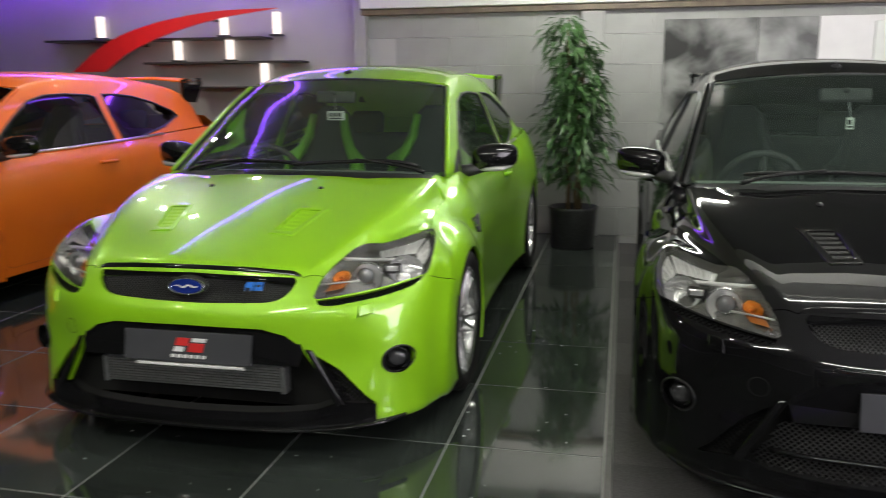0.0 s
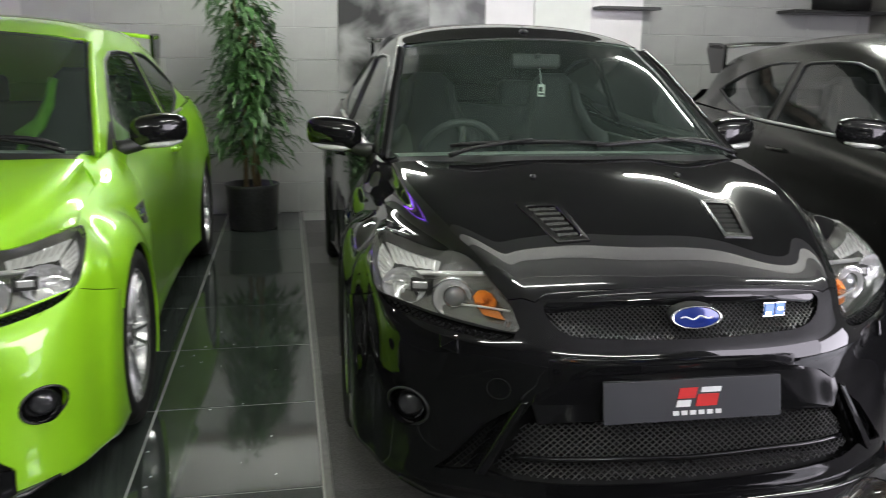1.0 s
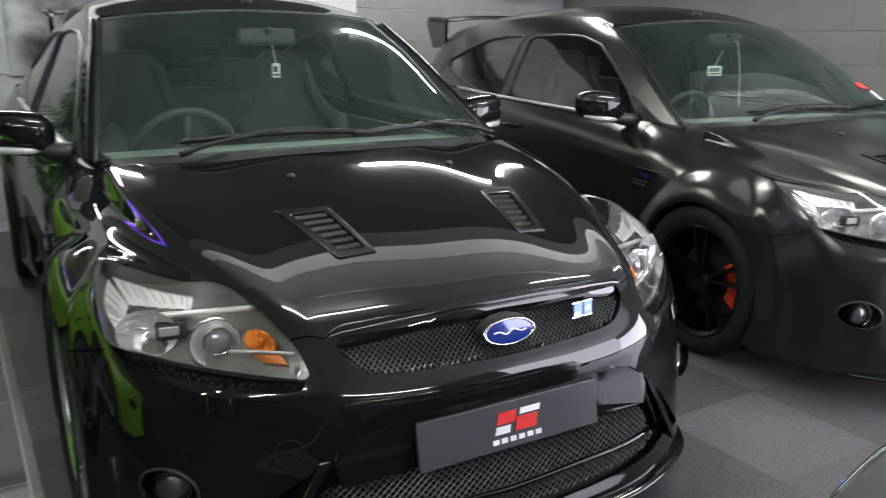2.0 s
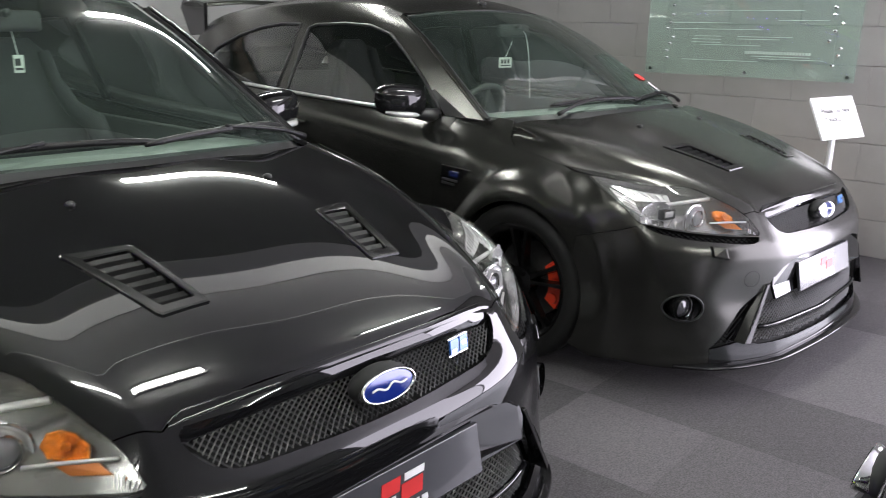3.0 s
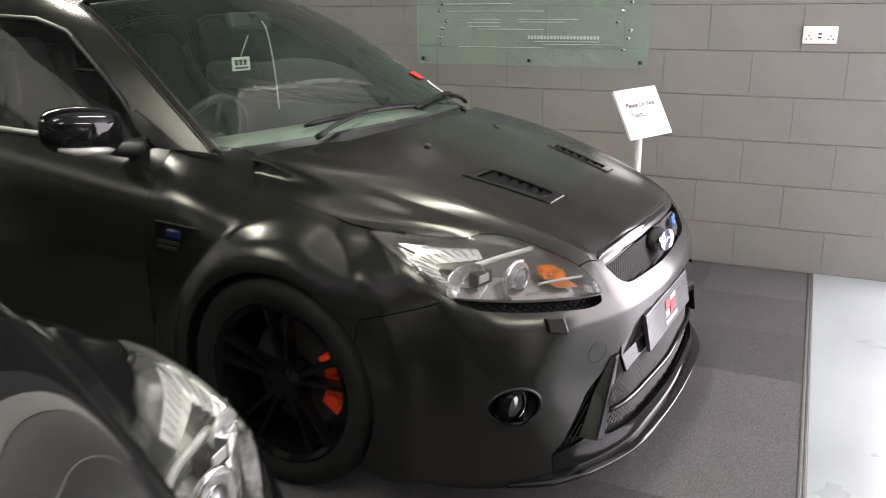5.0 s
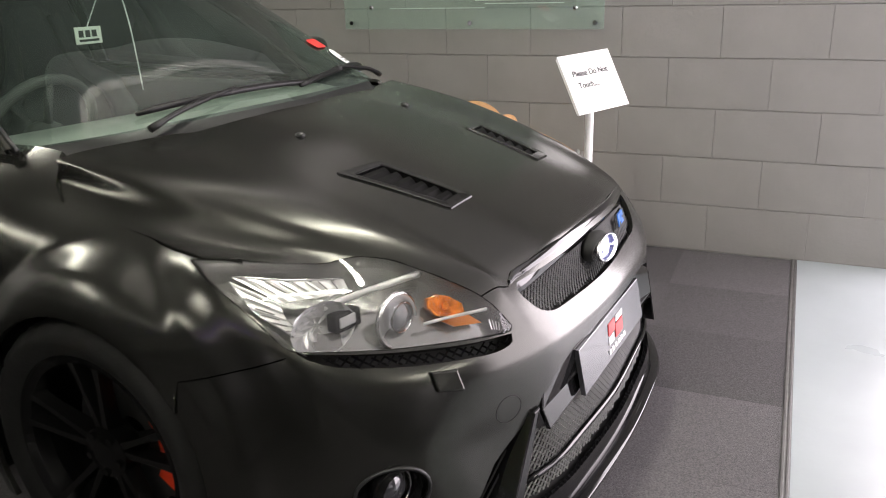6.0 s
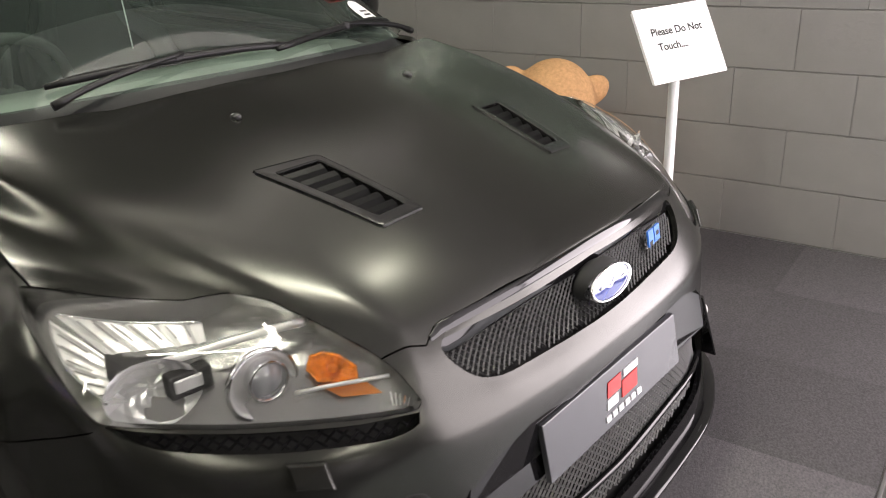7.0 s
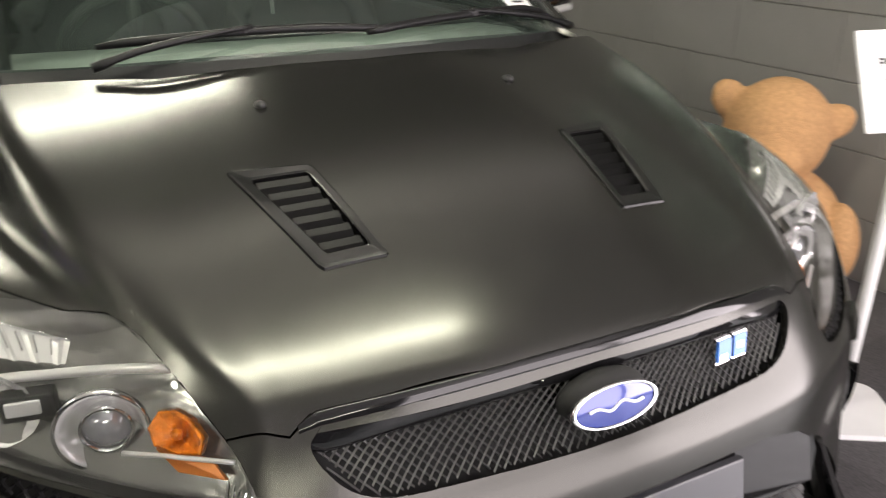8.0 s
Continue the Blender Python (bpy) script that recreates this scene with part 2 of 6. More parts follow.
def slab(bm, pts, n, depth, bevel=0.0):
    """A plate with the outline pts, thickened by depth against n."""
    n = Vector(n).normalized()
    top = [bm.verts.new(Vector(p)) for p in pts]
    low = [bm.verts.new(Vector(p) - n * depth) for p in pts]
    f = bm.faces.new(top)
    bm.faces.new(low[::-1])
    k = len(pts)
    for i in range(k):
        bm.faces.new((top[i], low[i], low[(i + 1) % k], top[(i + 1) % k]))
    if bevel:
        bmesh.ops.bevel(bm, geom=list(f.edges), offset=bevel, segments=2, profile=0.5, affect="EDGES")
    bmesh.ops.recalc_face_normals(bm, faces=bm.faces[:])
    return top


def own(ob):
    """Lets each copy of the object carry a material of its own."""
    m = ob.data.materials[0]
    ob.material_slots[0].link = "OBJECT"
    ob.material_slots[0].material = m
    return ob


# ---- lofted sheets ----
def spline(points, count):
    """count points on a smooth curve through points, evenly in the index."""
    p = np.array(points, float)
    k = len(p)
    pp = np.vstack([2 * p[0] - p[1], p, 2 * p[-1] - p[-2]])
    out = []
    for u in np.linspace(0, k - 1, count):
        i = min(int(u), k - 2)
        t = u - i
        a, b, c, d = pp[i], pp[i + 1], pp[i + 2], pp[i + 3]
        out.append(0.5 * (2 * b + (c - a) * t + (2 * a - 5 * b + 4 * c - d) * t * t + (3 * b - a - 3 * c + d) * t ** 3))
    return np.array(out)


def loft(lines, rows, cols, mirror=False):
    """A grid through character lines; mirror: lines run from the middle outwards and are doubled across x = 0."""
    ls = [np.array(l, float) for l in lines]
    if mirror:
        ls = [l * np.array([-1, 1, 1]) for l in ls[:0:-1]] + ls
    ls = [spline(l, rows) for l in ls]
    grid = np.stack(ls)
    return np.stack([spline(grid[:, r], cols) for r in range(rows)])


class Sheet:
    """A dense grid with its smooth normals, on which panels are cut and trims are laid."""

    def __init__(self, grid, out):
        self.grid = grid
        du = np.gradient(grid, axis=0)
        dv = np.gradient(grid, axis=1)
        n = np.cross(du, dv)
        n /= np.linalg.norm(n, axis=2, keepdims=True) + 1e-12
        mid = n[n.shape[0] // 2, n.shape[1] // 2]
        self.flip = np.dot(mid, np.array(out)) < 0
        if self.flip:
            n = -n
        self.n = n.reshape(-1, 3)
        self.v = grid.reshape(-1, 3)
        R, C = grid.shape[:2]
        self.f = []
        for r in range(R - 1):
            for c in range(C - 1):
                q = (r * C + c, (r + 1) * C + c, (r + 1) * C + c + 1, r * C + c + 1)
                self.f.append(q[::-1] if self.flip else q)
        from mathutils.bvhtree import BVHTree
        self.tree = BVHTree.FromPolygons([Vector(v) for v in self.v], self.f)

    def bm(self, off=0.0):
        b = bmesh.new()
        vs = [b.verts.new(Vector(v + off * n)) for v, n in zip(self.v, self.n)]
        for q in self.f:
            b.faces.new([vs[i] for i in q])
        b.normal_update()
        return b

    def normal(self, p):
        hit, _, i, _ = self.tree.find_nearest(p)
        if hit is None:
            return Vector((0, 0, 1))
        ids = self.f[i]
        w = [1.0 / ((Vector(self.v[k]) - hit).length + 1e-5) ** 2 for k in ids]
        n = Vector((0, 0, 0))
        for k, x in zip(ids, w):
            n += x * Vector(self.n[k])
        return n.normalized()

    def drop(self, p, n, off=0.0):
        """Where the line through p against n meets the sheet, lifted by off."""
        n = Vector(n).normalized()
        hit, _, i, _ = self.tree.ray_cast(Vector(p) + n * 0.6, -n, 1.6)
        if hit is None:
            hit = self.tree.find_nearest(Vector(p))[0]
        return hit + self.normal(hit) * off


def basis(n):
    n = Vector(n).normalized()
    e1 = Vector((0, 0, 1)).cross(n)
    if e1.length < 1e-3:
        e1 = Vector((1, 0, 0))
    e1.normalize()
    return n, e1, n.cross(e1)


def inside(p, poly):
    x, y = p
    c = False
    for (x0, y0), (x1, y1) in zip(poly, poly[1:] + poly[:1]):
        if (y0 > y) != (y1 > y) and x < (x1 - x0) * (y - y0) / (y1 - y0) + x0:
            c = not c
    return c


def flat(pts, n):
    n, e1, e2 = basis(n)
    return [(Vector(p).dot(e1), Vector(p).dot(e2)) for p in pts]


def cut(bm, pts, n, keep=lambda c: True):
    """Cuts the outline pts, seen along n, into the sheet. Returns the faces inside."""
    n, e1, e2 = basis(n)
    poly = flat(pts, n)
    k = len(poly)
    for i in range(k):
        a, b = poly[i], poly[(i + 1) % k]
        x0, x1 = min(a[0], b[0]) - 1e-4, max(a[0], b[0]) + 1e-4
        y0, y1 = min(a[1], b[1]) - 1e-4, max(a[1], b[1]) + 1e-4
        near = []
        for f in bm.faces:
            if f.normal.dot(n) < 0.02 or not keep(f.verts[0].co):
                continue
            xs = [v.co.dot(e1) for v in f.verts]
            if max(xs) < x0 or min(xs) > x1:
                continue
            ys = [v.co.dot(e2) for v in f.verts]
            if max(ys) < y0 or min(ys) > y1:
                continue
            near.append(f)
        if not near:
            continue
        geom = set(near)
        for f in near:
            geom.update(f.edges)
            geom.update(f.verts)
        no = e1 * (a[1] - b[1]) + e2 * (b[0] - a[0])
        if no.length < 1e-9:
            continue
        bmesh.ops.bisect_plane(bm, geom=list(geom), dist=1e-6, plane_co=e1 * a[0] + e2 * a[1], plane_no=no.normalized())
        bm.normal_update()
    res = []
    for f in bm.faces:
        c = f.calc_center_median()
        if f.normal.dot(n) > 0.02 and keep(c) and inside((c.dot(e1), c.dot(e2)), poly):
            res.append(f)
    return res


def take(bm, faces):
    """Moves faces out of bm into a bmesh of their own."""
    out, made = bmesh.new(), {}
    for f in faces:
        for v in f.verts:
            if v not in made:
                made[v] = out.verts.new(v.co)
        out.faces.new([made[v] for v in f.verts])
    bmesh.ops.delete(bm, geom=faces, context="FACES")
    out.normal_update()
    bm.normal_update()
    return out


def panel(name, bm, sheet, material, parent, label="", gap=0.0018, flange=0.014, off=0.0):
    """A body panel: drawn back from its edges by the gap, with a folded flange and the sheet's own normals."""
    bm.verts.ensure_lookup_table()
    shift = {}
    rim = [e for e in bm.edges if len(e.link_faces) == 1]
    for e in rim:
        f = e.link_faces[0]
        d = (e.verts[1].co - e.verts[0].co).normalized()
        w = f.calc_center_median() - e.verts[0].co
        w = w - d * w.dot(d)
        if w.length > 1e-7:
            w.normalize()
            for v in e.verts:
                shift[v] = shift.get(v, Vector()) + w
    for v, w in shift.items():
        if w.length > 1e-6:
            v.co += w.normalized() * gap
    normals = {v: sheet.normal(v.co) for v in bm.verts}
    if off:
        for v in bm.verts:
            v.co += normals[v] * off
    verts = list(bm.verts)
    if flange:
        a, b = {}, {}
        for v in shift:
            a[v] = bm.verts.new(v.co)
            b[v] = bm.verts.new(v.co - normals[v] * flange)
        for e in rim:
            f = e.link_faces[0]
            loop = next(l for l in f.loops if l.edge == e)
            v0, v1 = loop.vert, loop.link_loop_next.vert
            bm.faces.new((a[v1], a[v0], b[v0], b[v1]))
    bm.verts.index_update()
    ns = [(0, 0, 0)] * len(bm.verts)
    for v in verts:
        ns[v.index] = tuple(normals[v])
    me = bpy.data.meshes.new(name)
    bm.to_mesh(me)
    bm.free()
    for p in me.polygons:
        p.use_smooth = True
    me.normals_split_custom_set_from_vertices(ns)
    me.materials.append(material)
    ob = own(new(name, me))
    ob.parent = parent
    if label:
        ob["label"] = label
    return ob


def lattice(bm, sheet, pts, n, pitch, width, off, angle=45, families=2):
    """Crossed wires inside the outline pts, seen along n, laid at off from the sheet."""
    n, e1, e2 = basis(n)
    poly = flat(pts, n)
    cx, cy = sum(p[0] for p in poly) / len(poly), sum(p[1] for p in poly) / len(poly)
    reach = max(math.hypot(p[0] - cx, p[1] - cy) for p in poly)
    for fam in range(families):
        an = radians(angle if fam == 0 else -angle)
        d = (math.cos(an), math.sin(an))
        q = (-d[1], d[0])
        for k in range(int(-reach / pitch), int(reach / pitch) + 1):
            run = []
            steps = int(2 * reach / 0.012)
            for i in range(steps + 1):
                s = -reach + i * 0.012
                x, y = cx + q[0] * k * pitch + d[0] * s, cy + q[1] * k * pitch + d[1] * s
                if inside((x, y), poly):
                    run.append(sheet.drop(e1 * x + e2 * y, n, off + 0.0006 * (1 - 2 * fam)))
                elif len(run) > 1:
                    wire(bm, run, width, n)
                    run = []
                else:
                    run = []
            if len(run) > 1:
                wire(bm, run, width, n)


def wire(bm, run, width, n):
    rings = []
    for i, p in enumerate(run):
        d = (run[min(i + 1, len(run) - 1)] - run[max(i - 1, 0)]).normalized()
        s = d.cross(n).normalized()
        rings.append([bm.verts.new(p + s * width * 0.5 - n * width * 0.4), bm.verts.new(p + n * width * 0.5), bm.verts.new(p - s * width * 0.5 - n * width * 0.4)])
    for a, b in zip(rings, rings[1:]):
        for k in (0, 1):
            bm.faces.new((a[k], a[k + 1], b[k + 1], b[k]))


# ---- the hatchback: character lines from the middle outwards, from the lip up the nose and back over the bonnet ----
# local axes: x to the car's left, y from the badge backwards, z up
AXLE_F, AXLE_R, HUB_Z, TRACK = 0.86, 3.50, 0.325, 0.80
ARCH_R = 0.340


def nose_lines():
    c0 = [(0, .06, .115), (0, -.062, .128), (0, -.056, .21), (0, -.046, .30), (0, -.042, .39), (0, -.041, .48), (0, -.031, .555), (0, .012, .622), (0, .052, .722), (0, .14, .768), (0, .30, .828), (0, .50, .888), (0, .72, .944), (0, .90, .978)]
    c1 = [(x + .22, y + .008, z - .002) for x, y, z in c0]
    c2 = [(.42, .07, .115), (.42, -.035, .128), (.42, -.03, .21), (.42, -.022, .30), (.42, -.017, .39), (.42, -.013, .48), (.42, -.002, .56), (.42, .034, .622), (.42, .10, .708), (.42, .185, .754), (.42, .33, .81), (.42, .52, .868), (.42, .75, .926), (.42, .95, .962)]
    c3 = [(.58, .10, .115), (.60, .03, .128), (.60, .035, .21), (.59, .045, .30), (.585, .06, .39), (.575, .072, .48), (.565, .082, .56), (.525, .095, .63), (.475, .115, .708), (.505, .19, .748), (.55, .33, .80), (.605, .50, .852), (.665, .75, .912), (.70, 1.03, .955)]
    c4 = [(.70, .18, .115), (.73, .12, .128), (.72, .12, .21), (.715, .135, .30), (.71, .15, .38), (.70, .165, .47), (.685, .185, .56), (.65, .22, .625), (.60, .235, .69), (.62, .33, .735), (.64, .42, .772), (.70, .58, .80), (.735, .84, .855), (.725, 1.12, .912)]
    c5 = [(.80, .30, .115), (.825, .25, .128), (.815, .25, .21), (.81, .26, .30), (.805, .27, .38), (.80, .285, .46), (.795, .31, .55), (.80, .37, .645), (.79, .43, .708), (.79, .51, .755), (.797, .61, .79), (.81, .74, .797), (.79, .94, .82), (.77, 1.18, .872)]
    c5b = [(.855, .40, .118), (.868, .37, .132), (.865, .37, .21), (.862, .372, .30), (.858, .378, .38), (.856, .392, .465), (.856, .42, .55), (.858, .465, .628), (.86, .525, .683), (.862, .595, .718), (.866, .675, .745), (.872, .80, .768), (.868, .99, .77), (.845, 1.195, .79)]
    # fuller corners round the lamps
    for line, way, swell in ((c3, (.45, -.77, .45), {5: .02, 6: .025, 7: .012}), (c4, (.50, -.72, .48), {2: .008, 3: .015, 4: .025, 5: .036, 6: .042, 7: .040, 8: .026, 9: .015, 10: .006}),
                             (c5, (.62, -.54, .57), {1: .006, 2: .012, 3: .022, 4: .034, 5: .046, 6: .054, 7: .054, 8: .047, 9: .036, 10: .020, 11: .008}), (c5b, (.66, -.50, .56), {2: .006, 3: .012, 4: .020, 5: .028, 6: .034, 7: .034, 8: .030, 9: .022, 10: .012})):
        for k, r in swell.items():
            line[k] = tuple(p + r * w for p, w in zip(line[k], way))
    c6, c7 = [], []
    for a, x in zip((209, 204, 193, 183, 171, 160, 147, 135, 124, 114, 103, 89, 66, 42), (.895, .905, .905, .905, .906, .908, .912, .916, .92, .923, .925, .925, .924, .92)):
        c6.append((x, AXLE_F + .437 * math.cos(radians(a)), HUB_Z + .437 * math.sin(radians(a))))
    for a in (212, 206, 192, 182, 170, 158, 144, 130, 119, 108, 97, 84, 62, 38):
        c7.append((.916, AXLE_F + (ARCH_R - .004) * math.cos(radians(a)), HUB_Z + (ARCH_R - .004) * math.sin(radians(a))))
    return [c0, c1, c2, c3, c4, c5, c5b, c6, c7]


def side_lines():
    top = [(.725, 1.12, .912), (.732, 1.22, .936), (.747, 1.38, .950), (.78, 2.0, .955), (.80, 2.8, .985), (.805, 3.3, 1.01), (.80, 3.7, 1.03), (.765, 4.1, 1.04), (.60, 4.34, 1.04)]
    a = [(.77, 1.18, .872), (.795, 1.26, .873), (.82, 1.39, .875), (.838, 2.0, .88), (.85, 2.8, .90), (.87, 3.3, .92), (.868, 3.7, .93), (.825, 4.1, .93), (.65, 4.38, .92)]
    a2 = [(.845, 1.195, .79), (.856, 1.28, .79), (.865, 1.39, .79), (.862, 2.0, .79), (.872, 2.8, .80), (.905, 3.3, .82), (.905, 3.7, .835), (.85, 4.1, .82), (.68, 4.40, .80)]
    b = [(.92, 1.185, .617), (.914, 1.27, .625), (.886, 1.39, .64), (.871, 2.0, .66), (.88, 2.8, .66), (.925, 3.3, .69), (.925, 3.7, .71), (.865, 4.1, .68), (.70, 4.41, .67)]
    e = [(.914, 1.149, .551), (.906, 1.26, .52), (.884, 1.39, .52), (.867, 2.0, .52), (.875, 2.8, .52), (.925, 3.3, .55), (.925, 3.7, .57), (.865, 4.1, .55), (.70, 4.41, .54)]
    c = [(.912, 1.226, .36), (.898, 1.31, .37), (.878, 1.41, .37), (.862, 2.0, .37), (.87, 2.8, .37), (.922, 3.3, .39), (.92, 3.7, .40), (.86, 4.1, .40), (.68, 4.40, .42)]
    d = [(.905, 1.19, .17), (.89, 1.30, .17), (.874, 1.40, .17), (.852, 2.0, .17), (.86, 2.8, .17), (.91, 3.3, .18), (.91, 3.7, .2), (.85, 4.1, .24), (.65, 4.36, .27)]
    return [top, a, a2, b, e, c, d]


def ease(a, b, v):
    t = min(1.0, max(0.0, (v - a) / (b - a)))
    return t * t * (3 - 2 * t)


def wing_grid(nose, side):
    """The front wing between lamp, bonnet and door: a shoulder rolling down into a flat flank, with a broad flare standing out round the arch."""
    def from_side(sheet, y, z):
        hit = sheet.tree.ray_cast(Vector((1.6, y, z)), Vector((-1, 0, 0)), 1.2)[0]
        return None if hit is None else hit.x

    ys = np.linspace(.33, 1.365, 112)
    known = [nose.drop(Vector((.768, y, .9)), (0, 0, 1)).z for y in ys]
    far = spline([(.70, known[40], 0), (.86, .832, 0), (1.03, .860, 0), (1.2, .899, 0), (1.365, .931, 0)], 60)
    grid = []
    for y, zn in zip(ys, known):
        top = zn * (1 - ease(.60, .82, y)) + float(np.interp(y, far[:, 0], far[:, 1])) * ease(.60, .82, y)
        row = []
        for u in np.linspace(0, 1, 78):
            z = .15 + (top - .15) * (1 - (1 - u) ** 1.6)
            h = top - z
            flank = .768 + .120 * (1 - math.exp(-h / .088)) - .010 * (h / .7) ** 2
            door = from_side(side, 1.366, z)
            if door is not None:
                flank += (door - flank) * ease(1.05, 1.365, y)
            r = math.hypot(y - AXLE_F, z - HUB_Z)
            flare = .924 - .046 * max(0.0, (r - ARCH_R - .004) / .096) ** 1.6 - .016 * math.log1p(math.exp((r - .446) / .008))
            k = 170.0
            x = max(flank, flare) + math.log1p(math.exp(-k * abs(flank - flare))) / k
            near = from_side(nose, y, z)
            if near is not None:
                x = near + (x - near) * ease(.47, .72, y)
            row.append((x, y, z))
        w = ease(1.03, 1.365, y)
        row += [(.744 + .004 * w, y, top + .030 - .010 * w), (.715, y + .004, top + .062 - .033 * w), (.690, y + .01, top + .088 - .053 * w)]
        grid.append(row)
    g = np.array(grid)
    for _ in range(4):
        g[8:-1, :78, 0] = .25 * g[7:-2, :78, 0] + .5 * g[8:-1, :78, 0] + .25 * g[9:, :78, 0]
    for _ in range(2):
        g[1:-1, :, 0] = .25 * g[:-2, :, 0] + .5 * g[1:-1, :, 0] + .25 * g[2:, :, 0]
        g[:, 1:-1] = .25 * g[:, :-2] + .5 * g[:, 1:-1] + .25 * g[:, 2:]
    return g


def lift(p):
    """Raises the greenhouse above the waistline."""
    return (*p[:-1], p[-1] + .07 * max(0.0, p[-1] - .97))


def roof_lines():
    mid = [(0, 1.79, 1.397), (0, 2.08, 1.460), (0, 2.5, 1.484), (0, 3.0, 1.475), (0, 3.5, 1.435), (0, 3.95, 1.36), (0, 4.2, 1.12)]
    one = [(.30, 1.825, 1.392), (.30, 2.10, 1.449), (.31, 2.5, 1.472), (.31, 3.0, 1.463), (.30, 3.5, 1.423), (.29, 3.93, 1.35), (.31, 4.17, 1.12)]
    two = [(.51, 1.885, 1.374), (.510, 2.13, 1.420), (.52, 2.5, 1.435), (.52, 3.0, 1.425), (.505, 3.5, 1.388), (.49, 3.9, 1.315), (.52, 4.12, 1.11)]
    rail = [(.592, 1.90, 1.350), (.595, 2.14, 1.378), (.60, 2.5, 1.385), (.60, 3.0, 1.373), (.585, 3.5, 1.335), (.57, 3.88, 1.265), (.61, 4.05, 1.09)]
    glassy = [(.664, 1.56, 1.185), (.682, 1.95, 1.19), (.69, 2.42, 1.195), (.695, 2.95, 1.20), (.69, 3.40, 1.19), (.68, 3.74, 1.16), (.68, 3.95, 1.07)]
    belt = [(.744, 1.18, .945), (.770, 1.75, .955), (.785, 2.35, .968), (.80, 2.9, .99), (.805, 3.3, 1.012), (.80, 3.62, 1.03), (.775, 3.85, 1.04)]
    return [[lift(p) for p in l] for l in (mid, one, two, rail, glassy, belt)]


def screen_lines():
    mid = [(0, .915, .985), (0, 1.193, 1.139), (0, 1.487, 1.285), (0, 1.786, 1.393)]
    one = [(.30, .952, .982), (.285, 1.225, 1.136), (.275, 1.512, 1.281), (.285, 1.806, 1.389)]
    two = [(.56, 1.025, .974), (.525, 1.288, 1.126), (.495, 1.557, 1.270), (.475, 1.838, 1.380)]
    edge = [(.722, 1.190, .95), (.674, 1.424, 1.095), (.624, 1.664, 1.238), (.582, 1.893, 1.350)]
    return [[lift(p) for p in l] for l in (mid, one, two, edge)]


def sm(pts, s):
    return [(p[0] * s, p[1], p[2]) for p in pts]


def wheel(root, y, s, rim_mat, cal_mat, name):
    """A wheel with tyre, ten-spoke rim, brake disc and caliper, its outer face looking along s."""
    w = new(name, None)
    w.empty_display_size = 0.1
    w.parent = root
    w.matrix_basis = Matrix.Translation((s * TRACK, y, HUB_Z)) @ Matrix.Rotation(radians(90) * s, 4, "Y")
    b = bmesh.new()
    spin(b, [(.238, -.095), (.262, -.115), (.292, -.12), (.314, -.108), (.3235, -.09), (.3245, -.05), (.3195, -.049), (.3195, -.043), (.3245, -.042), (.325, -.004), (.320, -.003), (.320, .003), (.325, .004), (.3245, .042), (.3195, .043), (.3195, .049), (.3245, .05), (.3235, .09), (.314, .108), (.292, .12), (.262, .115), (.238, .098)], 128)
    b.verts.index_update()
    for v in b.verts:
        if v.index % 128 % 4 == 0 and abs(v.co.z) > .088 and math.hypot(v.co.x, v.co.y) > .31:
            v.co.x, v.co.y = v.co.x * .982, v.co.y * .982
    part("tyre", b, M_RUBBER, w, smooth=True)
    b = bmesh.new()
    spin(b, [(.236, -.1), (.228, -.085), (.222, .06), (.229, .085), (.243, .097), (.246, .104), (.238, .107), (.222, .094), (.214, .06), (.216, -.08), (.236, -.1)], 64)
    for k in range(10):
        a = 2 * math.pi * (k // 2) / 5 + (0.17 if k % 2 else -0.17)
        m = Matrix.Rotation(a, 4, "Z")
        vs = []
        for r, hw, z0, z1 in ((.045, .017, .035, .075), (.11, .013, .05, .083), (.17, .012, .062, .09), (.226, .016, .07, .098)):
            vs.append([b.verts.new(m @ Vector(p)) for p in ((r, -hw, z0), (r, -hw * .55, z1), (r, hw * .55, z1), (r, hw, z0))])
        for p, q in zip(vs, vs[1:]):
            for j in range(4):
                b.faces.new((p[j], p[(j + 1) % 4], q[(j + 1) % 4], q[j]))
    spin(b, [(.0, .088), (.03, .086), (.062, .078), (.066, .03)], 24)
    for k in range(5):
        a = 2 * math.pi * (k + .5) / 5
        tube(b, [(.047 * math.cos(a), .047 * math.sin(a), .07), (.047 * math.cos(a), .047 * math.sin(a), .088)], .009, 6)
    bmesh.ops.recalc_face_normals(b, faces=b.faces[:])
    own(part("rim", b, rim_mat, w))
    b = bmesh.new()
    spin(b, [(.05, .0), (.09, .002), (.165, .002), (.165, -.026), (.09, -.026), (.05, -.02)], 48)
    own(part("brake_disc", b, M_DISC, w))
    b = bmesh.new()
    ring = []
    for a in range(-38, 39, 8):
        an = radians(a)
        ring.append([b.verts.new(Vector((r * math.cos(an), r * math.sin(an), z))) for r, z in ((.115, .026), (.178, .026), (.184, -.05), (.112, -.05))])
    for p, q in zip(ring, ring[1:]):
        for j in range(4):
            b.faces.new((p[j], p[(j + 1) % 4], q[(j + 1) % 4], q[j]))
    b.faces.new(ring[0][::-1])
    b.faces.new(ring[-1])
    bmesh.ops.recalc_face_normals(b, faces=b.faces[:])
    for an in (-25, 0, 25):
        spin(b, [(.0, .036), (.02, .035), (.024, .024)], 12, Matrix.Translation((.15 * math.cos(radians(an)), .15 * math.sin(radians(an)), 0)))
    # caliper behind the axle line at the front, before it at the rear
    bmesh.ops.transform(b, matrix=Matrix.Rotation(CALIPER_TURN[(y < 2, s)], 4, "Z"), verts=b.verts[:])
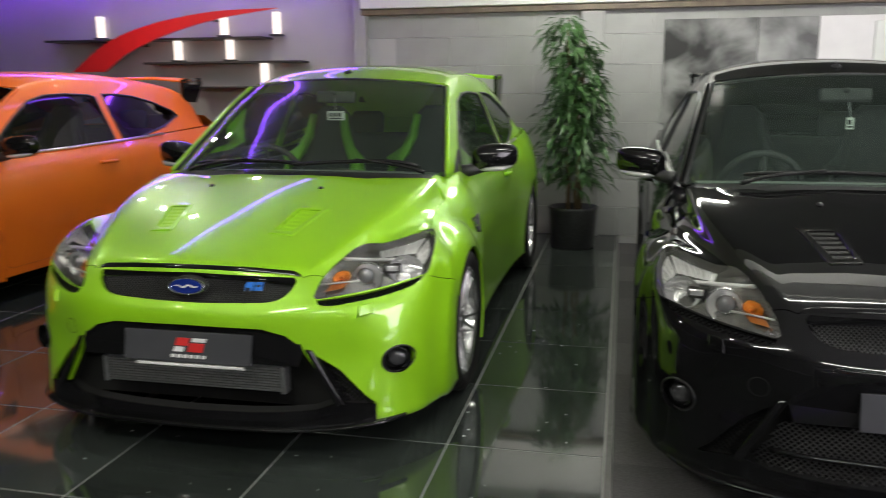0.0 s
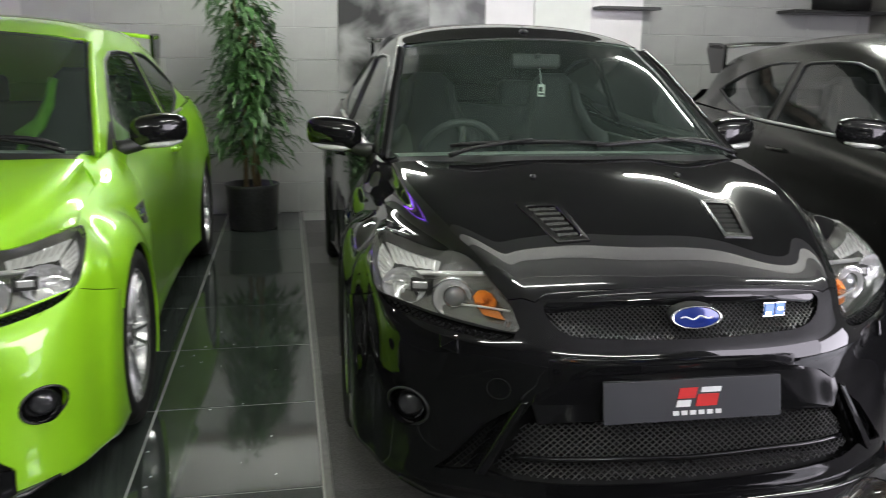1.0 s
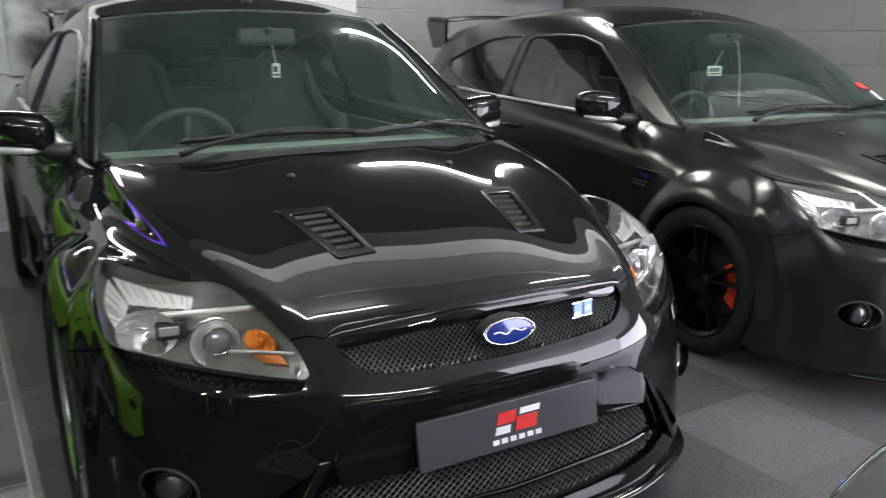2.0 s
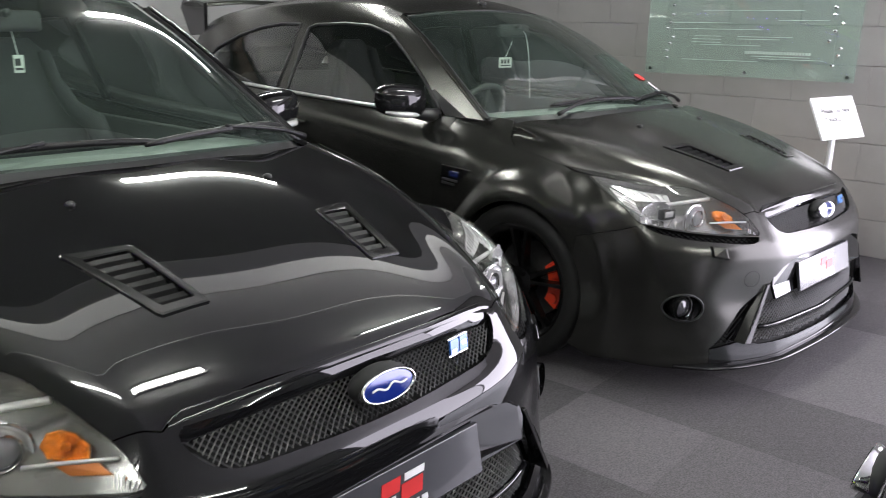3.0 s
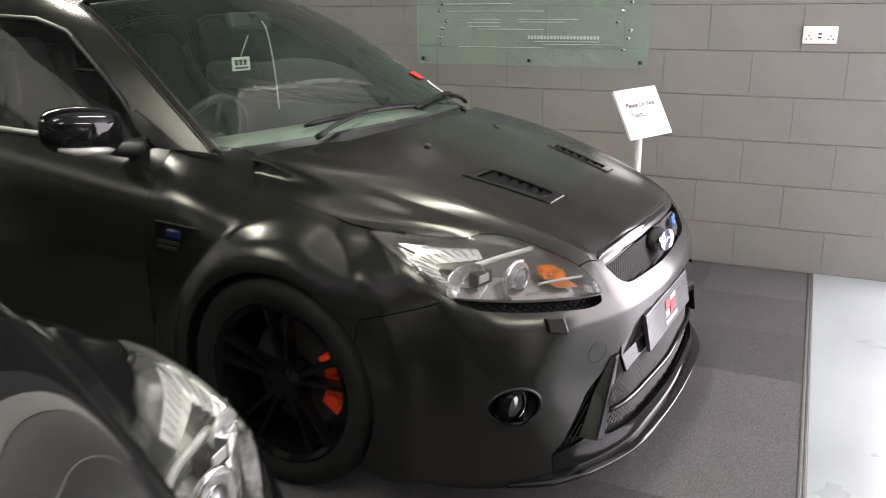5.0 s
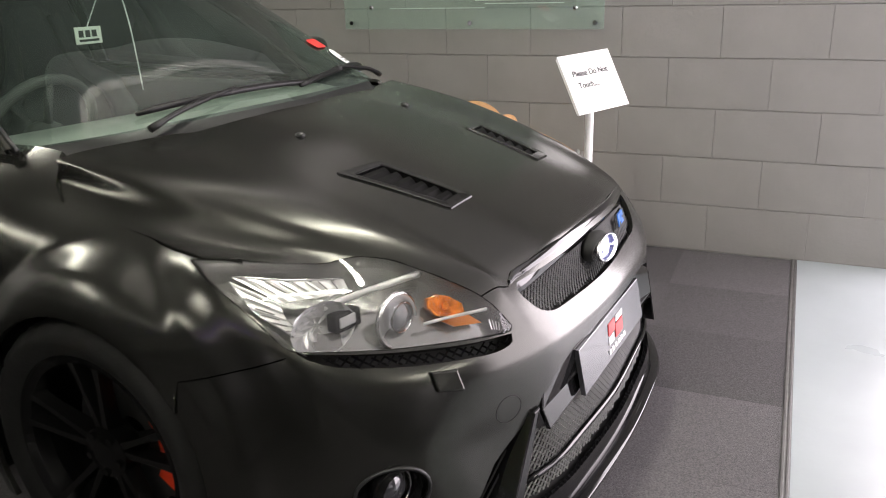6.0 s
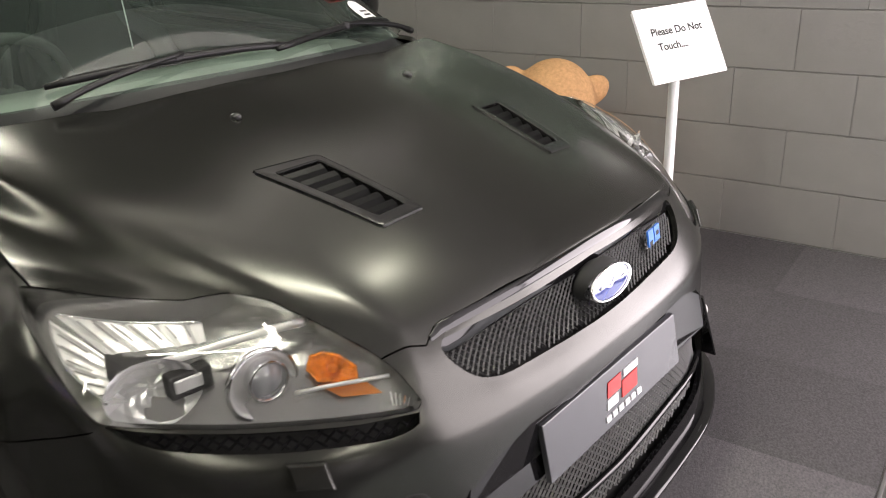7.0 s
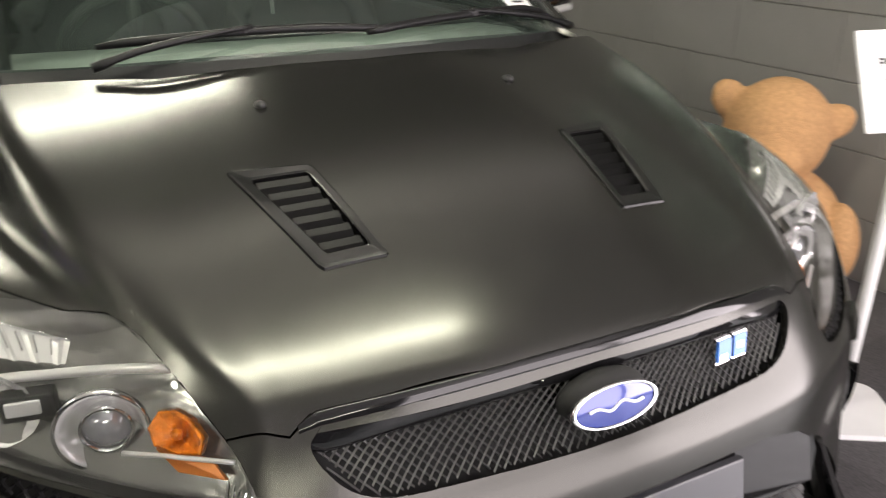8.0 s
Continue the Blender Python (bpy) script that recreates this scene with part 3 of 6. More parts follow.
    own(part("caliper", b, cal_mat, w))
    return w


# towards the front of the car in the wheel's own axes
CALIPER_TURN = {(True, 1): radians(-90 - 5), (True, -1): radians(-90 + 5), (False, 1): radians(90), (False, -1): radians(90)}


def seat(root, x, y, material):
    st = new("front_seat", None)
    st.parent = root
    st.matrix_basis = pose(x, y, 0)
    b = bmesh.new()
    box(b, -.25, .25, -.27, .25, .36, .50, .05)
    box(b, -.27, -.18, -.25, .22, .42, .57, .035)
    box(b, .18, .27, -.25, .22, .42, .57, .035)
    part("cushion", b, M_SEAT_DARK, st, smooth=True)
    b = bmesh.new()
    tilt = Matrix.Translation((0, .23, .48)) @ Matrix.Rotation(radians(-14), 4, "X")
    outline = [(-.20, .0), (-.25, .12), (-.27, .30), (-.25, .44), (-.19, .52), (-.15, .60), (-.12, .76), (-.07, .81), (.07, .81), (.12, .76), (.15, .60), (.19, .52), (.25, .44), (.27, .30), (.25, .12), (.20, .0)]
    slab(b, [(p[0], 0, p[1]) for p in outline], (0, -1, 0), .10, .03)
    bmesh.ops.transform(b, matrix=tilt, verts=b.verts[:])
    part("backrest", b, M_SEAT_DARK, st)
    b = bmesh.new()
    for s in (-1, 1):
        tube(b, [tilt @ Vector(p) for p in ((s * .20, -.03, .05), (s * .24, -.085, .16), (s * .255, -.10, .30), (s * .235, -.08, .42), (s * .17, -.035, .50), (s * .13, -.02, .60), (s * .105, -.02, .74))], [.035, .05, .055, .05, .035, .03, .025], 10)
    own(part("bolster", b, material, st, smooth=True))


def build_car(name, m, label, paint_mat, rim_mat, cal_mat, seat_mat):
    root = thing(name, m, label, "car", "cars in the showroom")
    grid = loft(nose_lines(), 84, 121, True)
    for _ in range(14):
        grid[53:-1] = .25 * grid[52:-2] + .5 * grid[53:-1] + .25 * grid[54:]
    for _ in range(2):
        grid[:, 1:-1] = .25 * grid[:, :-2] + .5 * grid[:, 1:-1] + .25 * grid[:, 2:]
    nose = Sheet(grid, (0, -.3, 1))
    bm = nose.bm()

    # headlamps
    lamp_n = {s: Vector((s * .52, -.76, .40)).normalized() for s in (-1, 1)}
    brow_edge = [tuple(p) for p in spline([(.480, .051, .622), (.490, .081, .659), (.502, .110, .685), (.520, .152, .710), (.538, .203, .732), (.552, .241, .746), (.566, .280, .760), (.583, .316, .767), (.600, .345, .770), (.632, .377, .766), (.657, .397, .766), (.720, .465, .778), (.765, .526, .790), (.808, .592, .797)], 34)]
    sill_edge = [tuple(p) for p in spline([(.808, .592, .797), (.833, .532, .772), (.842, .471, .745), (.847, .401, .706), (.843, .349, .668), (.824, .319, .658), (.778, .269, .649), (.714, .212, .636), (.646, .155, .627), (.573, .098, .620), (.498, .052, .613), (.480, .051, .622)], 30)]
    lamp_out = brow_edge + sill_edge[1:-1]
    strip = [tuple(p) for p in spline([(.492, .046, .608), (.573, .092, .612), (.646, .150, .619), (.714, .207, .628), (.778, .265, .641), (.820, .312, .651), (.835, .338, .659)], 14)] + [tuple(p) for p in spline([(.826, .311, .644), (.801, .273, .627), (.751, .218, .613), (.689, .159, .602), (.618, .102, .595), (.559, .063, .589), (.520, .046, .590), (.500, .040, .596)], 14)]
    lamp_bm, strip_bm = {}, {}
    for s in (-1, 1):
        side = (lambda c, s=s: c.x * s > .3)
        lamp_bm[s] = take(bm, cut(bm, sm(lamp_out, s), lamp_n[s], side))
        strip_bm[s] = take(bm, cut(bm, sm(strip, s), lamp_n[s], side))
    # bonnet
    half = [(.292, .070, 0), (.400, .089, 0), (.430, .080, 0), (.503, .110, 0), (.522, .152, 0), (.540, .203, 0), (.554, .241, 0), (.568, .280, 0), (.585, .316, 0), (.602, .345, 0), (.634, .377, 0), (.659, .397, 0), (.722, .465, 0), (.767, .524, 0), (.795, .575, 0), (.769, .74, 0), (.767, .87, 0), (.764, 1.01, 0), (.745, 1.045, 0), (.70, 1.075, 0), (.655, 1.085, 0), (.56, 1.012, 0), (.42, .935, 0), (.22, .895, 0)]
    hood_out = half + [(0, .883, 0)] + sm(half[::-1], -1) + [(-.14, .051, 0), (0, .045, 0), (.14, .051, 0)]
    hood = take(bm, cut(bm, hood_out, (0, 0, 1), lambda c: c.z > .55))
    # bonnet vents
    vent = [(.312, .276, 0), (.214, .268, 0), (.246, .505, 0), (.376, .540, 0)]
    vent_in = [(.296, .302, 0), (.231, .296, 0), (.257, .490, 0), (.348, .506, 0)]
    for s in (-1, 1):
        take(hood, cut(hood, sm(vent, s), (0, 0, 1), lambda c: True)).free()
    take(bm, [f for f in bm.faces if f.calc_center_median().y > .86 and abs(f.calc_center_median().x) < .6 and f.calc_center_median().z > .9]).free()
    # grille, big intake, side intakes, fog lamps, lip
    gr = [tuple(p) for p in spline([(.398, 0, .684), (.408, 0, .672), (.400, 0, .650), (.374, 0, .622), (.335, 0, .606), (.28, 0, .599), (.15, 0, .594)], 19)]
    grille_out = gr + [(0, 0, .592)] + sm(gr[::-1], -1) + [(-.22, 0, .690), (0, 0, .696), (.22, 0, .690)]
    take(bm, cut(bm, grille_out, (0, -1, 0))).free()
    it = [(.30, 0, .507), (.39, 0, .485), (.435, 0, .452), (.458, 0, .415), (.57, 0, .225), (.50, 0, .205), (.25, 0, .192)]
    intake_out = it + [(0, 0, .19)] + sm(it[::-1], -1) + [(0, 0, .512)]
    take(bm, cut(bm, intake_out, (0, -1, 0))).free()
    side_in = [(.478, 0, .418), (.592, 0, .225), (.700, 0, .206), (.662, 0, .244), (.575, 0, .345)]
    fogs = [(.765 + .047 * math.cos(radians(a)), 0, .362 + .047 * math.sin(radians(a))) for a in range(0, 360, 15)]
    for s in (-1, 1):
        take(bm, cut(bm, sm(side_in, s), (0, -1, 0))).free()
        take(bm, cut(bm, sm(fogs, s), (0, -1, 0), lambda c, s=s: c.x * s > .6)).free()
    lip_out = [(.70, 0, .05), (.70, 0, .2040), (.685, 0, .2125), (.60, 0, .2285), (.57, 0, .2325), (.50, 0, .2125), (.25, 0, .1995), (0, 0, .1975), (-.25, 0, .1995), (-.50, 0, .2125), (-.57, 0, .2325), (-.60, 0, .2285), (-.685, 0, .2125), (-.70, 0, .2040), (-.70, 0, .05)]
    lip = take(bm, cut(bm, lip_out, (0, -1, 0)))
    take(bm, [f for f in bm.faces if f.calc_center_median().z < .135 and abs(f.calc_center_median().x) < .56]).free()
    # front wings
    side_grids = loft(side_lines(), 90, 40)
    wing_g = wing_grid(nose, Sheet(side_grids, (1, 0, 0)))
    wing_sheets = {s: Sheet(wing_g * np.array([s, 1, 1]), (s, 0, 0)) for s in (-1, 1)}
    for s in (-1, 1):
        wing = [(s, .349, .665), (s, .40, .645), (s, .495, .614), (s, .56, .594), (s, .60, .40), (s, 1.7, .1), (s, 1.7, 1.2), (s, .3, 1.2), (s, .3, .70)]
        take(bm, cut(bm, wing, (s, -.02, .12), lambda c, s=s: c.x * s > .5)).free()
        take(bm, [f for f in bm.faces if f.calc_center_median().x * s > .6 and f.calc_center_median().y > .62]).free()
        sheet = wing_sheets[s]
        w = sheet.bm()
        arch_f = [(s, AXLE_F + ARCH_R * math.cos(radians(a)), HUB_Z + ARCH_R * math.sin(radians(a))) for a in range(0, 360, 6)]
        take(w, cut(w, arch_f, (s, 0, 0))).free()
        ahead = [(s, .1, .75), (s, .349, .665), (s, .40, .645), (s, .495, .614), (s, .56, .594), (s, .60, .40), (s, .60, .0), (s, .1, .0)]
        take(w, cut(w, ahead, (s, -.02, .12))).free()
        take(w, cut(w, sm(lamp_out, s), lamp_n[s])).free()
        take(w, cut(w, hood_out, (0, 0, 1), lambda c: c.z > .55)).free()
        take(w, [f for f in w.faces if f.calc_center_median().y < 1.0 and abs(f.calc_center_median().x) < .764]).free()
        panel("front_wing", w, sheet, paint_mat, root)
    panel("front_bumper", bm, nose, paint_mat, root, gap=.0012)
    panel("lip", lip, nose, M_GLOSSBLACK, root, "glossy black front lip")
    # splitter blade under the bumper
    b = bmesh.new()
    rows = []
    for k in range(45):
        x = -.79 + 1.58 * k / 44
        p = nose.drop(Vector((x, 0, .142)), (0, -1, 0))
        d = Vector((p.x * .55, -1, 0)).normalized()
        w = .030 * min(1.0, (.83 - abs(x)) / .12)
        rows.append([b.verts.new(p + d * u + Vector((0, 0, z))) for u, z in ((-.03, .004), (w - .004, .0), (w, -.005), (w - .003, -.011), (-.03, -.012))])
    for p, q in zip(rows, rows[1:]):
        for j in range(5):
            b.faces.new((p[j], q[j], q[(j + 1) % 5], p[(j + 1) % 5]))
    bmesh.ops.recalc_face_normals(b, faces=b.faces[:])
    part("splitter", b, M_GLOSSBLACK, root, "glossy black splitter blade", smooth=True)
    panel("bonnet", hood, nose, paint_mat, root)
    b = nose.bm(-.035)
    for s in (-1, 1):
        take(b, cut(b, sm([(x * 1.0, y, z) for x, y, z in lamp_out], s), lamp_n[s], lambda c, s=s: c.x * s > .3)).free()
        take(b, cut(b, sm(fogs, s), (0, -1, 0), lambda c, s=s: c.x * s > .6)).free()
    take(b, cut(b, [(x * .97, y, .35 + (z - .35) * .94) for x, y, z in intake_out], (0, -1, 0))).free()
    take(b, [f for f in b.faces if abs(f.calc_center_median().x) > .6 and f.calc_center_median().y > .52]).free()
    part("inner_shell", b, M_INNER, root)

    # black sheet added for the dark depth behind the intake
    b = bmesh.new()
    box(b, -.60, .60, .10, .14, .17, .56)
    part("radiator", b, M_INNER, root)
    # vents: rim and louvres
    for s in (-1, 1):
        v = [nose.drop(Vector((p[0], p[1], .9)), (0, 0, 1), .0) for p in sm(vent_in, s)]
        b = bmesh.new()
        loops = []
        for f, o in ((-.14, -.001), (-.07, .004), (.12, .0045), (.85, .0035), (1.0, .001), (1.03, -.016)):
            ring = []
            for k in range(4):
                a0, a1 = Vector(vent[k]).lerp(Vector(vent_in[k]), f), Vector(vent[(k + 1) % 4]).lerp(Vector(vent_in[(k + 1) % 4]), f)
                for u in (.04, .12, .35, .65, .88, .96):
                    q = a0.lerp(a1, u)
                    ring.append(b.verts.new(nose.drop(Vector((s * q.x, q.y, .9)), (0, 0, 1), o)))
            loops.append(ring)
        for p, q in zip(loops, loops[1:]):
            for k in range(24):
                b.faces.new((p[k], p[(k + 1) % 24], q[(k + 1) % 24], q[k]))
        bmesh.ops.recalc_face_normals(b, faces=b.faces[:])
        vent_ob = own(part("bonnet_vent", b, M_VENT, root))
        fo, fi, ri, ro = v
        b = bmesh.new()
        for k in range(6):
            t0, t1 = (k + .10) / 6, (k + .74) / 6
            p, q = fo.lerp(ro, t0), fi.lerp(ri, t0)
            p2, q2 = fo.lerp(ro, t1), fi.lerp(ri, t1)
            p, q, p2, q2 = p.lerp(q, .04), q.lerp(p, .04), p2.lerp(q2, .04), q2.lerp(p2, .04)
            lo, hi = Vector((0, 0, -.015)), Vector((0, 0, .0))
            mid = [(u + w) / 2 + Vector((0, 0, -.004)) for u, w in ((p, p2), (q, q2))]
            rows = [[p + lo, q + lo], mid, [p2 + hi, q2 + hi], [p2 + hi + Vector((0, .001, -.005)), q2 + hi + Vector((0, .001, -.005))], [p + lo + Vector((0, .002, -.004)), q + lo + Vector((0, .002, -.004))]]
            rows = [[b.verts.new(u) for u in r] for r in rows]
            for a, c in zip(rows, rows[1:] + rows[:1]):
                b.faces.new((a[0], a[1], c[1], c[0]))
        bmesh.ops.recalc_face_normals(b, faces=b.faces[:])
        own(part("louvre", b, M_LOUVRE, vent_ob))
    # washer jets
    for x in (-.265, .265):
        p = nose.drop(Vector((x, .72, .9)), (0, 0, 1))
        b = bmesh.new()
        ball(b, p + Vector((0, .005, .003)), .011, (1.0, 1.3, .75), 10)
        part("washer_jet", b, M_TRIM, root, smooth=True)

    # headlamp units
    for s in (-1, 1):
        lb = lamp_bm[s]
        hl = panel("headlight", lb.copy(), nose, M_LAMPGLASS, root, "clear headlight with chrome reflectors", gap=.0025, flange=0, off=.002)
        hl.visible_shadow = False
        # bowl
        b = lb
        nrm = {v: nose.normal(v.co) for v in b.verts}
        rim = [e for e in b.edges if len(e.link_faces) == 1]
        edge = {v for e in rim for v in e.verts}
        lip_v = {v: b.verts.new(v.co - nrm[v] * .002) for v in edge}
        for v in list(nrm):
            v.co -= nrm[v] * .055
        for e in rim:
            v0, v1 = e.verts
            b.faces.new((v0, v1, lip_v[v1], lip_v[v0]))
        bmesh.ops.recalc_face_normals(b, faces=b.faces[:])
        part("lamp_bowl", b, M_LAMP_DARK, hl)
        n = lamp_n[s]
        fwd = Vector((s * .18, -.98, .03)).normalized()

        def at(x, y, z, deep):
            return nose.drop(Vector((s * x, y, z)), n, -deep)

        def aim(p, d=None):
            return Matrix.Translation(p) @ (d or fwd).to_track_quat("Z", "Y").to_matrix().to_4x4()

        # projector in its cup, with the lens standing forward
        b = bmesh.new()
        c = at(.630, .250, .681, .048)
        spin(b, [(.044, .0), (.056, .010), (.058, .020), (.054, .022), (.047, .012), (.040, .004), (.0, .002)], 32, aim(c))
        part("projector", b, M_REFLECTOR, hl, smooth=True)
        b = bmesh.new()
        spin(b, [(.052, .018), (.056, .023), (.060, .021), (.060, .014), (.055, .014)], 32, aim(c))
        part("cup_ring", b, M_CHROME, hl, smooth=True)
        c = at(.622, .240, .678, .036)
        b = bmesh.new()
        spin(b, [(.030, -.018), (.033, .004), (.034, .012), (.030, .013), (.028, .008)], 32, aim(c))
        part("lens_ring", b, M_CHROME, hl, smooth=True)
        b = bmesh.new()
        spin(b, [(.0, .020), (.012, .018), (.022, .013), (.0285, .006)], 24, aim(c))
        part("projector_lens", b, M_LAMPGLASS2, hl, smooth=True)
        # outer reflector bowl
        b = bmesh.new()
        c = at(.738, .362, .688, .045)
        tilted = aim(c, (fwd + Vector((s * .3, 0, .05))).normalized()) @ Matrix.Diagonal((1.2, .95, 1, 1))
        dice = random.Random(11)
        rings = [[b.verts.new(tilted @ Vector((r * math.cos(k * math.tau / 20), r * math.sin(k * math.tau / 20), h + dice.uniform(-.003, .003)))) for k in range(20)] for r, h in ((.006, .0), (.018, .002), (.028, .006), (.037, .011), (.046, .017), (.053, .024), (.058, .030))]
        b.faces.new(rings[0])
        for p, q in zip(rings, rings[1:]):
            for k in range(20):
                b.faces.new((p[k], p[(k + 1) % 20], q[(k + 1) % 20], q[k]))
        part("reflector", b, M_REFLECTOR, hl)
        b = bmesh.new()
        box(b, -.034, .034, -.019, .019, -.030, .000, .005, aim(at(.698, .314, .680, .024)))
        part("bulb_housing", b, M_INNER, hl)
        b = bmesh.new()
        box(b, -.024, .020, -.011, .011, -.006, .003, .003, aim(at(.700, .316, .681, .022)))
        part("side_bulb", b, M_REFLECTOR, hl)

        # ribbed bright panels along the top and the rear edge
        def ribbed(outer, inner, grooves, d0, d1):
            o, q = spline(outer, 25), spline(inner, 25)
            b = bmesh.new()
            rows = [[b.verts.new(at(*(u * (1 - f) + w * f), d0 + (d1 - d0) * f + .004 * (k % 5 == 2))) for f in (0, .33, .67, 1)] for k, (u, w) in enumerate(zip(o, q))]
            for p, r in zip(rows, rows[1:]):
                for k in range(3):
                    b.faces.new((p[k], r[k], r[k + 1], p[k + 1]))
            pan = part("flute", b, M_FLUTE, hl)
            for k in range(grooves):
                u, w = o[3 + k * 18 // max(1, grooves - 1)], q[3 + k * 18 // max(1, grooves - 1)]
                b = bmesh.new()
                tube(b, [at(*(u * .85 + w * .15), d0 - .001), at(*(u * .3 + w * .7), d0 + (d1 - d0) * .7 - .001)], .0012, 5)
                part("flute_groove", b, M_GROOVE, pan)
            b = bmesh.new()
            tube(b, [at(*u, d0 - .001) for u in o], .0022, 6)
            part("flute_edge", b, M_CHROME, pan, smooth=True)

        ribbed([(.790, .520, .772), (.722, .436, .754), (.644, .353, .744)], [(.768, .424, .730), (.706, .378, .728), (.650, .337, .727)], 7, .012, .022)
        ribbed([(.802, .520, .768), (.826, .440, .722), (.812, .360, .676)], [(.768, .426, .728), (.786, .396, .700), (.786, .352, .676)], 6, .012, .024)
        # bright bars
        for line, rr, deep in (([(.719, .361, .707), (.626, .309, .721), (.545, .230, .738)], .0070, .016), ([(.604, .198, .651), (.560, .158, .656), (.496, .098, .660)], .0034, .014)):
            b = bmesh.new()
            tube(b, [at(*p, deep) for p in spline(line, 9)], rr, 8)
            part("bright_trim", b, M_FLUTE, hl, smooth=True)
        # comb of short ribs in the tip
        b = bmesh.new()
        for k in range(6):
            f = k / 5
            tube(b, [at(.506 - .026 * f, .090 - .030 * f, .640 - .016 * f, .012), at(.512 - .022 * f, .080 - .022 * f, .622 - .006 * f, .012)], .0018, 5)
        part("tip_comb", b, M_CHROME, hl)
        # amber indicator: a pressed reflector with a bulb behind an amber dome
        b = bmesh.new()
        ring = [(.570, .196, .704), (.556, .180, .710), (.540, .158, .702), (.530, .130, .684), (.536, .124, .666), (.556, .142, .660), (.580, .172, .666), (.584, .190, .684)]
        slab(b, [at(*q, .020) for q in ring], n, .016, .004)
        big = max(b.faces, key=lambda f: f.calc_area() * (f.normal.dot(n) > .5))
        bmesh.ops.poke(b, faces=[big], offset=-.014)
        ball(b, at(.556, .160, .684, .024), .009, (1, 1, 1), 12)
        part("indicator", b, M_AMBER, hl, "amber turn indicator")
        b = bmesh.new()
        ring = [(.575, .180, .660), (.525, .122, .660), (.512, .095, .640), (.560, .140, .643)]
        slab(b, [at(*q, .03) for q in ring], n, .006)
        part("indicator_ledge", b, M_AMBER_DIM, hl)
        # lower mesh strip
        strip_bm[s].free()
        b = bmesh.new()
        lattice(b, nose, sm(strip, s), n, .0135, .0042, -.006, 38)
        part("lamp_mesh", b, M_GLOSSBLACK, root)
        # washer flap and tow cover
        b = bmesh.new()
        pts = [nose.drop(Vector((s * x, y, z)), n, .012) for x, y, z in ((.636, .104, .580), (.679, .139, .586), (.680, .124, .550), (.634, .088, .541))]
        slab(b, pts, n, .02, .004)
        own(part("washer_flap", b, paint_mat, root))
        # fog lamp
        c = nose.drop(Vector((s * .765, .18, .362)), (0, -1, 0))
        d = Vector((s * .35, -.93, .05)).normalized()
        ring = [nose.drop(Vector((s * .765 + .050 * math.cos(radians(a)), .2, .362 + .050 * math.sin(radians(a)))), (0, -1, 0), .001) for a in range(0, 360, 15)]
        b = bmesh.new()
        tube(b, ring, .004, 8, closed=True)
        fog = part("fog_light", b, M_TRIM, root, smooth=True)
        b = bmesh.new()
        spin(b, [(.049, .018), (.047, -.02), (.045, -.04), (.0, -.045)], 28, aim(c, d))
        part("fog_cup", b, M_GLOSSBLACK, fog, smooth=True)
        b = bmesh.new()
        spin(b, [(.0, -.002), (.022, -.005), (.036, -.014), (.042, -.026)], 24, aim(c, d))
        part("fog_lens", b, M_FOG, fog, smooth=True)
        b = bmesh.new()
        tube(b, [aim(c, d) @ Vector((.043 * math.cos(radians(a)), .043 * math.sin(radians(a)), -.01)) for a in range(-70, 80, 12)], .0035, 6)
        part("fog_trim", b, M_CHROME, fog, smooth=True)
        # side intake: mesh and fin
        b = bmesh.new()
        lattice(b, nose, sm(side_in, s), (0, -1, 0), .0135, .0042, -.016, 45)
        part("side_mesh", b, M_GLOSSBLACK, root)
        b = bmesh.new()
        p = [nose.drop(Vector((s * x, 0, z)), (0, -1, 0), o) for x, z, o in ((.458, .434, .008), (.478, .430, .010), (.590, .222, .034), (.564, .218, .036))]
        slab(b, p, (0, -1, 0), .10, .004)
        part("fin", b, M_GLOSSBLACK, root)

    tow = [nose.drop(Vector((-.536 + .030 * math.cos(radians(a)), .05, .458 + .030 * math.sin(radians(a)))), (0, -1, 0), -.0008) for a in range(0, 360, 15)]
    b = bmesh.new()
    tube(b, tow, .0016, 5, closed=True)
    part("tow_cover_seam", b, M_INNER, root)
    # grille mesh, gloss brow over it
    b = bmesh.new()
    lattice(b, nose, grille_out, (0, -1, 0), .0098, .0034, -.018, 42)
    part("grille_mesh", b, M_MESH, root)
    b = bmesh.new()
    brow = []
    for k in range(33):
        x = -.418 + .836 * k / 32
        e = abs(x) / .418
        end = max(0.0, 1 - max(0.0, (e - .93) / .07) ** 2) ** .5
        zc = .6985 - .009 * e ** 2
        hgt = .0255 * (.55 + .45 * end)
        brow.append([nose.drop(Vector((x, .05, zc + dz * hgt)), (0, -1, .25), o) for dz, o in ((1.05, -.006), (1.0, .002), (.86, .005), (.3, .0), (-.5, -.008), (-.86, -.011), (-1.0, -.016), (-1.1, -.03))])
    brow = [[b.verts.new(p) for p in row] for row in brow]
    for p, q in zip(brow, brow[1:]):
        for j in range(7):
            b.faces.new((p[j], q[j], q[j + 1], p[j + 1]))
    part("grille_brow", b, M_GLOSSBLACK, root, "gloss black strip over the grille", smooth=True)
    # oval badge and letter badge
    turn = Matrix.Translation((0, -.004, .652)) @ Matrix.Rotation(radians(90 - 14), 4, "X")
    b = bmesh.new()
    spin(b, [(.060, -.03), (.074, .0), (.075, .006), (.071, .009), (.066, .006)], 40, turn @ Matrix.Diagonal((1, .42, 1, 1)))
    badge = part("badge_rim", b, M_CHROME, root, "oval chrome-rimmed badge", smooth=True)
    b = bmesh.new()
